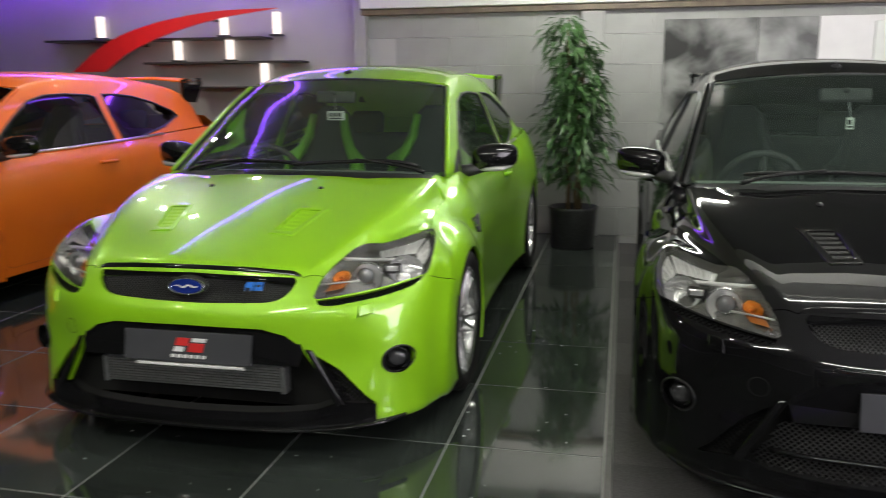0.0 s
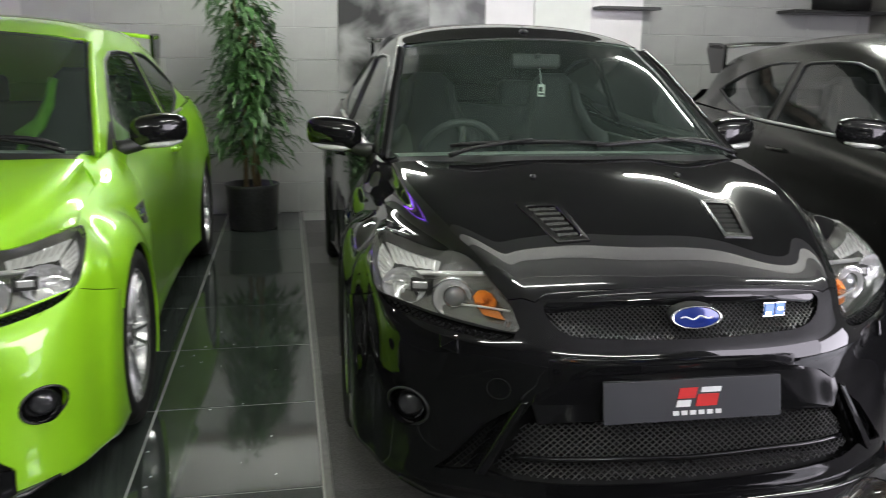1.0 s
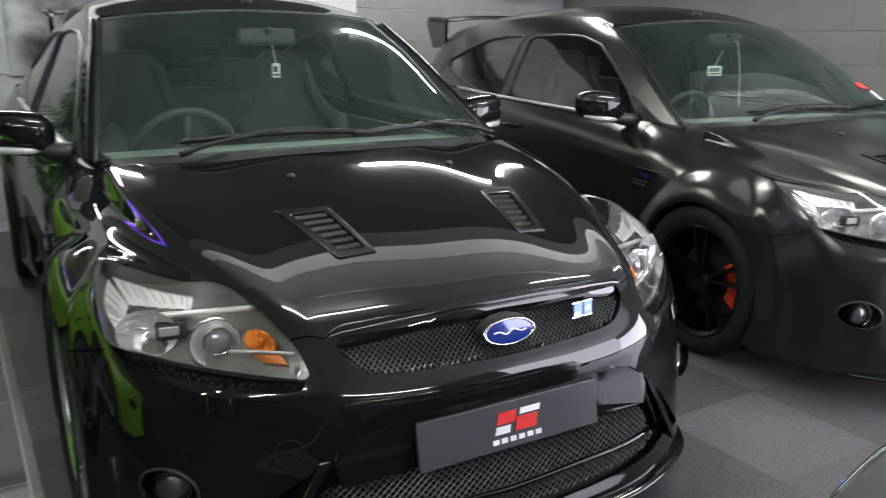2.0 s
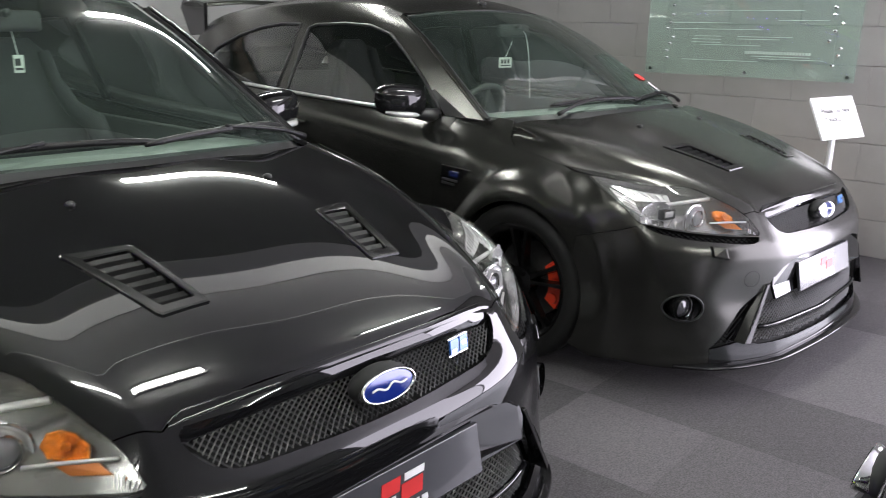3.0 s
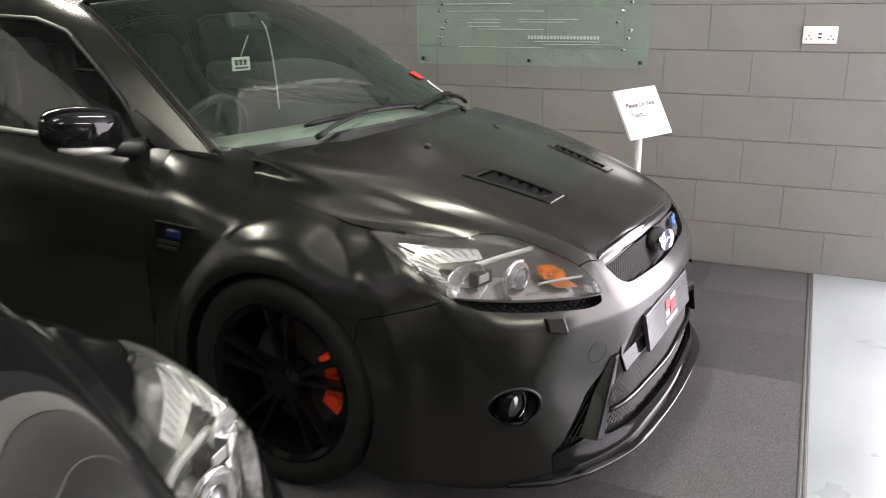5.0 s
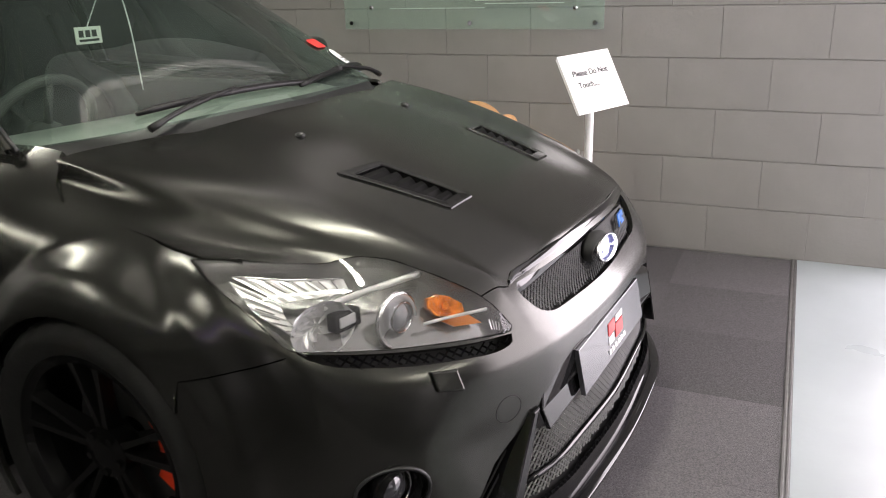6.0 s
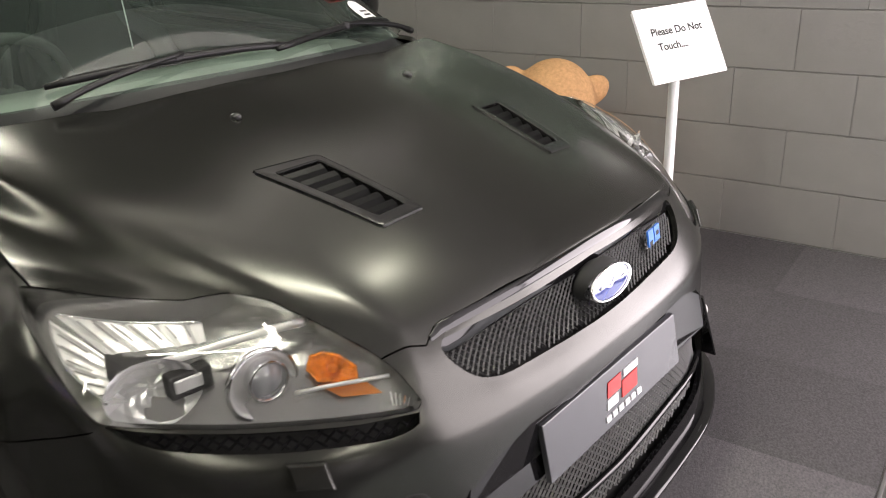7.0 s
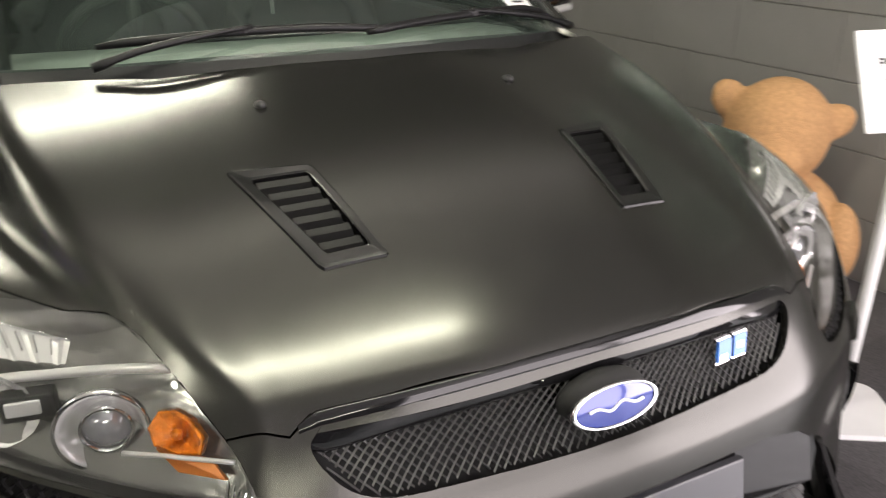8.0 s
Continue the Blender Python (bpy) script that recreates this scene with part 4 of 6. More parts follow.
    spin(b, [(.0, .0075), (.05, .0065), (.067, .005)], 40, turn @ Matrix.Diagonal((1, .42, 1, 1)))
    part("badge_field", b, M_BADGE_BLUE, badge, smooth=True)
    b = bmesh.new()
    tube(b, [turn @ Vector((x, .006 * math.sin(x * 130) * (1 - abs(x) / .06), .0078)) for x in [-.046 + .004 * k for k in range(24)]], .0022, 6)
    part("badge_script", b, M_WHITE, badge, smooth=True)
    b = bmesh.new()
    ball(b, (0, .025, .652), .05, (1.5, .6, .75), 16)
    part("badge_mount", b, M_INNER, root, smooth=True)
    p = nose.drop(Vector((.255, .03, .655)), (0, -1, 0))
    tm = Matrix.Translation(p + Vector((0, -.004, 0))) @ Matrix.Rotation(radians(6), 4, "Z") @ Matrix.Rotation(radians(90 - 14), 4, "X")
    blocks = (((-.036, -.018), (-.006, -.018), (.0, .018), (-.030, .018)), ((.0, -.018), (.030, -.018), (.036, .018), (.006, .018)))
    notch = (((-.033, -.0185), (-.017, -.0185), (-.013, -.006), (-.029, -.006)), ((.009, -.004), (.024, -.004), (.026, .006), (.011, .006)))
    b = bmesh.new()
    for q in blocks:
        slab(b, [tm @ Vector((u * 1.05, v * 1.08, -.001)) for u, v in q], (0, -1, .2), .007)
    rs = part("letter_badge", b, M_CHROME, root, "blue and silver badge")
    for q in blocks:
        b = bmesh.new()
        slab(b, [tm @ Vector((u * .97, v * .90, .0022)) for u, v in q], (0, -1, .2), .003)
        part("badge_block", b, M_BADGE_SKY, rs)
    for q in notch:
        b = bmesh.new()
        slab(b, [tm @ Vector((u, v * .9, .0030)) for u, v in q], (0, -1, .2), .003)
        part("badge_bar", b, M_CHROME, rs)

    # plate with its printed sign, drawn as plain blocks
    pm = Matrix.Translation((0, -.036, .425)) @ Matrix.Rotation(radians(90 - 11), 4, "X")
    b = bmesh.new()
    slab(b, [pm @ Vector(q) for q in ((-.26, -.0575, 0), (.26, -.0575, 0), (.26, .0575, 0), (-.26, .0575, 0))], (0, -1, 0), .012, .002)
    plate = part("show_plate", b, M_PLATE, root, "grey show plate with a red and white sign")
    white = [((-.054, -.018), (-.012, -.018), (-.008, .0), (-.048, .0)), ((.020, .020), (.078, .020), (.082, .034), (.024, .034))]
    white += [((x, -.041), (x + .017, -.041), (x + .017, -.029), (x, -.029)) for x in (-.062, -.037, -.012, .013, .038, .063)]
    red = [((-.048, .005), (.004, .005), (.012, .034), (-.040, .034)), ((.004, -.018), (.066, -.018), (.074, .015), (.012, .015))]
    for quads, mt in ((white, M_WHITE), (red, M_PLATE_RED)):
        for n_q, q in enumerate(quads):
            b = bmesh.new()
            slab(b, [pm @ Vector((u, v, .002 + .0002 * (n_q % 3))) for u, v in q], (0, -1, 0), .002)
            part("print_block", b, mt, plate)
    b = bmesh.new()
    slab(b, [(-.43, -.002, .495), (-.30, -.018, .508), (.30, -.018, .508), (.43, -.002, .495), (.455, -.012, .425), (.44, -.026, .372), (-.44, -.026, .372), (-.455, -.012, .425)], (0, -1, 0), .01, .003)
    part("plate_panel", b, M_GLOSSBLACK, root)

    # ---- sides, roof and glass ----
    arch = [(0, AXLE_R + .367 * math.cos(radians(a)), HUB_Z + .367 * math.sin(radians(a))) for a in range(-45, 226, 9)]
    for s in (-1, 1):
        sh = Sheet(side_grids * np.array([s, 1, 1]), (s, 0, 0))
        sb = sh.bm()
        take(sb, cut(sb, [(s, p[1], p[2]) for p in arch], (s, 0, 0))).free()
        door_out = [(1.365, 1.1), (1.365, .72), (1.375, .40), (1.39, .245), (1.42, .225), (2.50, .225), (2.60, .27), (2.66, .45), (2.69, .8), (2.69, 1.1)]
        d = take(sb, cut(sb, [(s, p[0], p[1]) for p in door_out], (s, 0, 0)))
        door = panel("door", d, sh, paint_mat, root)
        take(sb, [f for f in sb.faces if f.calc_center_median().y < 1.362]).free()
        panel("quarter_panel", sb, sh, paint_mat, root)
        b = sh.bm(-.03)
        bmesh.ops.delete(b, geom=[f for f in b.faces if (f.calc_center_median() - Vector((s * .9, AXLE_R, HUB_Z))).length < .40], context="FACES")
        take(b, [f for f in b.faces if f.calc_center_median().y < 1.38]).free()
        part("inner_side", b, M_INNER, root)
        # handle
        b = bmesh.new()
        p = sh.drop(Vector((s, 2.45, .84)), (s, 0, 0))
        tube(b, [p + Vector((s * o, y, 0)) for o, y in ((.0, -.09), (.02, -.075), (.026, 0), (.02, .075), (.0, .09))], .013, 8)
        own(part("handle", b, paint_mat, door, smooth=True))
        # dark wing grille with its badge and bright upper edge
        b = bmesh.new()
        q = [wing_sheets[s].drop(Vector((s, y, z)), (s, 0, 0), .002) for y, z in ((1.17, .742), (1.325, .750), (1.325, .655), (1.235, .668))]
        slab(b, q if s > 0 else q[::-1], (s, 0, 0), .008)
        wing_grille = part("wing_grille", b, M_GLOSSBLACK, root, "gloss black wing grille")
        b = bmesh.new()
        tube(b, [wing_sheets[s].drop(Vector((s, 1.16 + .055 * k, .744 + .0027 * k)), (s, 0, 0), .002) for k in range(4)], .0020, 6)
        part("grille_edge", b, M_CHROME, wing_grille)
        b = bmesh.new()
        q = [wing_sheets[s].drop(Vector((s, y, z)), (s, 0, 0), .006) for y, z in ((1.225, .728), (1.275, .731), (1.275, .708), (1.225, .705))]
        slab(b, q if s > 0 else q[::-1], (s, 0, 0), .006, .001)
        part("wing_badge", b, M_WING_BADGE, wing_grille, "small blue wing badge")
        for k in range(2):
            b = bmesh.new()
            z = .694 - .016 * k
            q = [wing_sheets[s].drop(Vector((s, y, zz)), (s, 0, 0), .006) for y, zz in ((1.225 + .012 * k, z), (1.315, z + .004), (1.315, z - .006), (1.225 + .012 * k, z - .010))]
            slab(b, q if s > 0 else q[::-1], (s, 0, 0), .006, .001)
            part("slat", b, M_TRIM, wing_grille)
        # belt strip
        b = bmesh.new()
        tube(b, [(s * x, y, z) for x, y, z in ((.772, 1.58, .948), (.775, 1.7, .953), (.789, 2.1, .964), (.806, 2.7, .985), (.812, 3.2, 1.008))], .010, 8)
        part("belt_strip", b, M_BELT, root, "bright strip along the waistline", smooth=True)

    rf = Sheet(loft(roof_lines(), 76, 91, True), (0, 0, 1))
    rb = rf.bm()
    door_glass = [lift(p) for p in [(1.60, .955), (2.30, .972), (2.625, .985), (2.615, 1.20), (2.60, 1.335), (2.54, 1.352), (2.30, 1.361), (2.10, 1.354), (1.93, 1.315), (1.76, 1.215), (1.61, 1.115), (1.50, 1.02), (1.44, .957)]]
    sail = [(1.265, .957), (1.405, .957), (1.44, .985), (1.56, 1.075), (1.54, 1.09)]
    quarter = [lift(p) for p in [(2.715, .992), (2.95, 1.02), (3.28, 1.085), (3.54, 1.165), (3.50, 1.205), (3.28, 1.285), (3.05, 1.335), (2.86, 1.352), (2.69, 1.355), (2.70, 1.20)]]
    for s in (-1, 1):
        keep = (lambda c, s=s: c.x * s > .3)
        for nm, out, mt in (("side_window", door_glass, M_SIDEGLASS), ("quarter_window", quarter, M_SIDEGLASS)):
            g = take(rb, cut(rb, [(s, y, z) for y, z in out], (s, 0, .12), keep))
            pane = panel(nm, g, rf, mt, root, gap=.001, flange=0, off=-.003)
            pane.visible_shadow = False
        g = take(rb, cut(rb, [(s, y, z) for y, z in sail], (s, 0, .12), keep))
        panel("mirror_sail", g, rf, paint_mat if paint_mat is M_MATTE else M_TRIM, root, gap=.0015, flange=.006)
        # black door frame round both windows
        for out in (door_glass, quarter):
            b = bmesh.new()
            tube(b, [rf.drop(Vector((s, y, z)), (s, 0, .12), .0) for y, z in out], .009, 6, closed=True)
            part("window_seal", b, M_TRIM, root, smooth=True)
    panel("roof", rb, rf, paint_mat, root, flange=.01)
    ws = Sheet(loft(screen_lines(), 40, 51, True), (0, -.5, 1))
    pane = panel("windscreen", ws.bm(), ws, M_SCREEN, root, gap=.001, flange=0, off=-.002)
    pane.visible_shadow = False
    # windscreen surround and cowl
    for s in (-1, 1):
        b = bmesh.new()
        e = screen_lines()[3]
        tube(b, [(s * (x + .004), y, z) for x, y, z in spline(e, 14)], .008, 6)
        part("screen_seal", b, M_TRIM, root, smooth=True)
        # pillar between screen and door glass
        b = bmesh.new()
        inner = spline(e, 20)
        outer = spline([(.748, 1.205, .948), (.696, 1.455, 1.108), (.645, 1.70, 1.268), (.602, 1.905, 1.378)], 20)
        rows = []
        for p, q in zip(inner, outer):
            mid = p * .58 + q * .42 + np.array([.018, -.008, .012])
            rows.append([b.verts.new((s * v[0], v[1], v[2])) for v in (p + np.array([.004, .0, -.004]), p * .84 + q * .16 + np.array([.009, -.008, .010]), mid, p * .25 + q * .75 + np.array([.014, -.003, .006]), q)])
        for p, q in zip(rows, rows[1:]):
            for j in range(4):
                b.faces.new((p[j], p[j + 1], q[j + 1], q[j]))
        bmesh.ops.recalc_face_normals(b, faces=b.faces[:])
        own(part("pillar", b, paint_mat, root, smooth=True))
    b = bmesh.new()
    front_edge = spline([(-.71, 1.09, .945), (-.56, 1.01, .955), (-.42, .945, .960), (-.22, .90, .970), (0, .888, .974), (.22, .90, .970), (.42, .945, .960), (.56, 1.01, .955), (.71, 1.09, .945)], 33)
    back_edge = spline([(-.71, 1.20, .948), (-.56, 1.04, .970), (-.42, .992, .978), (-.22, .945, .986), (0, .922, .989), (.22, .945, .986), (.42, .992, .978), (.56, 1.04, .970), (.71, 1.20, .948)], 33)
    rows = [[b.verts.new(Vector(p) + Vector((0, -.01, -.012))), b.verts.new(Vector(p) * .6 + Vector(q) * .4 + Vector((0, 0, -.018))), b.verts.new(Vector(q) + Vector((0, .01, .003)))] for p, q in zip(front_edge, back_edge)]
    for p, q in zip(rows, rows[1:]):
        for j in range(2):
            b.faces.new((p[j], q[j], q[j + 1], p[j + 1]))
    part("cowl", b, M_TRIM, root, "black plastic cowl under the windscreen", smooth=True)
    b = bmesh.new()
    tube(b, [Vector((x, 1.794 + .092 * (x / .57) ** 2, 1.424 - .044 * (x / .57) ** 2)) for x in np.linspace(-.57, .57, 17)], .007, 6)
    part("screen_header", b, M_TRIM, root, smooth=True)
    # wipers
    for x0, y0, x1, y1 in ((-.50, 1.005, .10, .93), (.04, .920, .62, 1.075)):
        b = bmesh.new()
        run = []
        for k in range(13):
            t = k / 12
            p = Vector((x0 + (x1 - x0) * t, y0 + (y1 - y0) * t, 0))
            q = ws.drop(Vector((p.x, p.y + .035, 1.0)), (0, -.5, 1), .012)
            run.append(q)
        tube(b, run, [.006] + [.009] * 11 + [.006], 10)
        wiper = part("wiper", b, M_WIPER, root, smooth=True)
        b = bmesh.new()
        piv = Vector((x0 - .02, run[0].y - .06, run[0].z - .03))
        if x0 > 0:
            piv = Vector((x1 + .04, run[-1].y - .05, run[-1].z - .02))
        tube(b, spline([piv, piv.lerp(run[6], .3) + Vector((0, -.008, .014)), piv.lerp(run[6], .7) + Vector((0, -.006, .014)), run[6] + Vector((0, -.003, .010))], 13), [.010] * 2 + [.0075] * 6 + [.0055] * 5, 10)
        part("wiper_arm", b, M_WIPER, wiper, smooth=True)
        b = bmesh.new()
        box(b, -.022, .022, -.007, .007, -.006, .010, .003, Matrix.Translation(run[6]))
        part("wiper_clip", b, M_WIPER, wiper)
    # roof aerial
    b = bmesh.new()
    p = rf.drop(Vector((.0, 1.92, 1.5)), (0, 0, 1))
    ball(b, p, .022, (1, 1.4, .6), 12)
    tube(b, [p + Vector((0, .0, .008)), p + Vector((0, .035, .026))], [.006, .003], 6)
    part("aerial", b, M_TRIM, root, smooth=True)
    # mirrors
    for s in (-1, 1):
        b = bmesh.new()
        ball(b, (0, 0, 0), 1.0, (1, 1, 1), 36)
        for v in b.verts:
            x, y, z = v.co
            k = (abs(x) ** 3.2 + abs(y) ** 2.6 + abs(z) ** 3.2) ** (-1 / 3.0)
            x, y, z = x * k, y * k, z * k
            thick = .085 if y < 0 else .035
            v.co = Vector((s * (.918 + .118 * x), 1.57 + thick * y * (1 - .25 * max(0, x)) + .02 * x, 1.012 + .074 * z * (1 - .12 * max(0, x)) + .012 * x))
        mir = part("door_mirror", b, M_GLOSSBLACK, root, "gloss black door mirror", smooth=True)
        b = bmesh.new()
        tube(b, [(s * x, y, z) for x, y, z in ((.855, 1.497, .952), (.88, 1.492, .953), (.92, 1.495, .956), (.975, 1.51, .96), (1.01, 1.55, .968))], [.004, .011, .013, .012, .006], 8)
        part("mirror_band", b, M_BAND, mir, smooth=True)
        b = bmesh.new()
        tube(b, [(s * .735, 1.49, .940), (s * .785, 1.50, .945), (s * .83, 1.515, .952), (s * .88, 1.54, .966)], [.036, .032, .027, .024], 14)
        part("mirror_stalk", b, M_TRIM, mir, smooth=True)
    # rear spoiler
    b = bmesh.new()
    wing = spline([(-.58, 3.98, 1.445), (-.3, 3.96, 1.47), (0, 3.95, 1.475), (.3, 3.96, 1.47), (.58, 3.98, 1.445)], 17)
    rows = [[b.verts.new(Vector(p) + Vector(o)) for o in ((0, -.12, -.012), (0, -.05, .016), (0, .10, .02), (0, .16, .01), (0, .10, -.004), (0, -.05, -.012))] for p in wing]
    for p, q in zip(rows, rows[1:]):
        for j in range(6):
            b.faces.new((p[j], q[j], q[(j + 1) % 6], p[(j + 1) % 6]))
    b.faces.new(rows[0])
    b.faces.new(rows[-1][::-1])
    bmesh.ops.recalc_face_normals(b, faces=b.faces[:])
    sp = own(part("spoiler", b, paint_mat, root, smooth=True))
    for s in (-1, 1):
        b = bmesh.new()
        slab(b, [(s * .58, y, z) for y, z in ((3.86, 1.26), (3.85, 1.46), (3.95, 1.475), (4.14, 1.48), (4.17, 1.43), (4.06, 1.25))], (s, 0, 0), .025, .005)
        part("end_plate", b, M_GLOSSBLACK, sp)
    # tail
    b = bmesh.new()
    rows = []
    for k in range(9):
        x = -.68 + 1.36 * k / 8
        e = (abs(x) / .68) ** 2
        rows.append([b.verts.new((x * f, 4.20 + .02 * (1 - e) + dy - .08 * e, z)) for f, dy, z in ((.9, .0, 1.13), (.96, .13, 1.03), (1, .2, .85), (1, .22, .6), (1, .2, .3))])
    for p, q in zip(rows, rows[1:]):
        for j in range(4):
            b.faces.new((p[j], q[j], q[j + 1], p[j + 1]))
    own(part("tailgate", b, paint_mat, root, smooth=True))
    b = bmesh.new()
    box(b, -.72, .72, .35, 4.1, .15, .24, .03)
    part("floor_pan", b, M_INNER, root)
    # inner arches
    for yy in (AXLE_F, AXLE_R):
        for s in (-1, 1):
            b = bmesh.new()
            prev = None
            for a in range(-20, 201, 10):
                c, d = math.cos(radians(a)), math.sin(radians(a))
                cur = [b.verts.new((s * x, yy + .375 * c, HUB_Z + .375 * d)) for x in (.55, .895)]
                if prev:
                    b.faces.new((prev[0], prev[1], cur[1], cur[0]))
                prev = cur
            part("arch_liner", b, M_INNER, root)
            b = bmesh.new()
            box(b, s * .55 - .005, s * .55 + .005, yy - .37, yy + .37, .2, .68)
            part("arch_back", b, M_INNER, root)
    for yy in (AXLE_F, AXLE_R):
        for s in (-1, 1):
            wheel(root, yy, s, rim_mat, cal_mat, "wheel")

    # ---- cabin ----
    b = bmesh.new()
    top = spline([(-.66, 1.24, .925), (-.4, 1.10, .945), (0, 1.02, .955), (.4, 1.10, .945), (.66, 1.24, .925)], 17)
    rows = [[b.verts.new(Vector(p) + Vector(o)) for o in ((0, -.06, -.01), (0, .10, .012), (0, .32, .0), (0, .40, -.06), (0, .38, -.3))] for p in top]
    for p, q in zip(rows, rows[1:]):
        for j in range(4):
            b.faces.new((p[j], q[j], q[j + 1], p[j + 1]))
    part("dashboard", b, M_DASH, root, "soft grey dashboard top", smooth=True)
    b = bmesh.new()
    tm = Matrix.Translation((-.36, 1.60, .90)) @ Matrix.Rotation(radians(-65), 4, "X")
    tube(b, [tm @ Vector((.18 * math.cos(radians(a)), .18 * math.sin(radians(a)), 0)) for a in range(0, 360, 15)], .016, 8, closed=True)
    for a in (0, 180, 270):
        tube(b, [tm @ Vector((.04 * math.cos(radians(a)), .04 * math.sin(radians(a)), -.02)), tm @ Vector((.17 * math.cos(radians(a)), .17 * math.sin(radians(a)), 0))], .014, 6)
    ball(b, tm @ Vector((0, 0, -.02)), .065, (1, 1, .8), 12)
    part("steering_wheel", b, M_INTERIOR, root, smooth=True)
    seat(root, -.36, 2.15, seat_mat)
    seat(root, .36, 2.15, seat_mat)
    b = bmesh.new()
    box(b, -.62, .62, 2.95, 3.35, .38, .56, .06)
    box(b, -.62, .62, 3.28, 3.46, .5, 1.04, .06, None)
    for x in (-.36, .36):
        box(b, x - .13, x + .13, 3.36, 3.46, 1.02, 1.2, .04)
    part("rear_seat", b, M_SEAT_DARK, root, smooth=True)
    for s in (-1, 1):
        b = bmesh.new()
        box(b, s * .70 - .02, s * .70 + .02, 1.35, 3.5, .25, .93, .015)
        part("door_card", b, M_INTERIOR, root)
    b = bmesh.new()
    box(b, -.70, .70, 1.1, 4.05, .24, .27)
    box(b, -.60, .60, 3.5, 4.05, .27, .98)
    part("cabin_floor", b, M_INTERIOR, root)
    b = bmesh.new()
    p = Vector((0, 1.69, 1.325))
    box(b, -.115, .115, -.02, .02, -.032, .032, .014, Matrix.Translation(p) @ Matrix.Rotation(radians(-10), 4, "X"))
    tube(b, [p + Vector((0, -.01, .02)), Vector((0, 1.64, 1.352))], .012, 6)
    part("rear_view_mirror", b, M_INTERIOR, root, smooth=True)
    return root, nose, intake_out


def recolour(root, table):
    """Gives a copy of the car its own paint, rims, calipers and seats."""
    for o in root.children_recursive:
        if o.type == "MESH" and o.material_slots and o.material_slots[0].link == "OBJECT":
            now = o.material_slots[0].material
            if now in table:
                o.material_slots[0].material = table[now]


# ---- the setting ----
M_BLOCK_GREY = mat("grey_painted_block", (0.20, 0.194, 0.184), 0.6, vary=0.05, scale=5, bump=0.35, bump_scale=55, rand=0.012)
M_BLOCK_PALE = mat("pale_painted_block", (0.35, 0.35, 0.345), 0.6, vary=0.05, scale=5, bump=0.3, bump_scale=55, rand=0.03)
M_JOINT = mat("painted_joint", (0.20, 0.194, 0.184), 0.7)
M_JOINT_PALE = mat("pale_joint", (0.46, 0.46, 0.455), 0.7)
M_WALL = mat("smooth_wall", (0.36, 0.35, 0.345), 0.55, vary=0.05, scale=2.0, bump=0.1)
# tone of unseen walls and ceiling, chosen to darken reflections on the cars
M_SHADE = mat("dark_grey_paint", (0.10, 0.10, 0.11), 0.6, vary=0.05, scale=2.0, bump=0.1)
M_CEIL = mat("ceiling_white", (0.84, 0.83, 0.81), 0.6, vary=0.03, scale=2)
M_CEIL_GREY = mat("ceiling_grey", (0.58, 0.575, 0.57), 0.65, vary=0.06, scale=1.5)
M_TILE = mat("polished_black_tile", (0.030, 0.036, 0.033), 0.08, vary=0.25, scale=3, rough_vary=0.05, rand=0.25, coat=0.2)
M_GROUT = mat("pale_grout", (0.27, 0.27, 0.26), 0.6)
M_CARPET = mat("grey_carpet_tile", (0.090, 0.086, 0.089), 0.95, vary=0.30, scale=170, bump=0.9, bump_scale=300, rand=0.27, spec=0.1)
M_CONCRETE = mat("painted_grey_floor", (0.30, 0.332, 0.342), 0.35, vary=0.06, scale=3, rough_vary=0.1, bump=0.05)
M_STRIP = mat("brushed_floor_strip", (0.09, 0.088, 0.085), 0.5, 0.2, vary=0.2, scale=30)
M_BROWN = mat("brown_timber", (0.16, 0.12, 0.09), 0.6, vary=0.2, scale=14)
M_SHELF = mat("dark_shelf", (0.03, 0.03, 0.03), 0.4)
M_RED = mat("red_arc_panel", (0.55, 0.015, 0.02), 0.35, coat=0.4, vary=0.06)
M_TUBE = glow("tube_light", (1.0, 1.0, 0.88), 50.0)
M_LED = glow("violet_led", (0.24, 0.05, 1.0), 32.0)
M_SPOT = glow("spot_light", (1.0, 0.93, 0.80), 520.0)
M_NICHE = glow("niche_light", (1.0, 0.82, 0.72), 1.0)
# glow of two unseen windows, strength set by the bumper highlights
M_WINDOW = glow("shopfront_daylight", (1.0, 0.92, 1.0), 4.2)
M_WINDOW_SIDE = glow("side_daylight", (1.0, 0.92, 1.0), 6.5)


def wall_box(name, x0, x1, y0, y1, z0, z1, material, label):
    b = bmesh.new()
    box(b, x0, x1, y0, y1, z0, z1)
    return tagged(finish(name, b, material, smooth=False), label, "wall", kind="structure")


base_floor = bmesh.new()
box(base_floor, LEFT_X - .2, WALL_X + .2, FRONT_Y - .2, WALL_Y + .2, -.25, -.0022)
floor = tagged(finish("floor", base_floor, M_GROUT, smooth=False), "showroom floor of polished black tiles with pale grout", "floor", kind="structure")
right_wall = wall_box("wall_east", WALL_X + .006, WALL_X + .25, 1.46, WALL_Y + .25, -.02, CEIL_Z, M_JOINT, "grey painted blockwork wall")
# unseen opening with a glowing pane, added to brighten the bumper fronts
wall_box("wall_east_high", WALL_X + .006, WALL_X + .25, -1.0, 1.46, 2.0, CEIL_Z, M_JOINT, "grey painted wall over the unseen side window")
wall_box("wall_east_low", WALL_X + .006, WALL_X + .25, -1.0, 1.46, -.02, .06, M_JOINT, "grey painted wall under the unseen side window")
b = bmesh.new()
box(b, WALL_X + .20, WALL_X + .22, -1.0, 1.46, .06, 2.0)
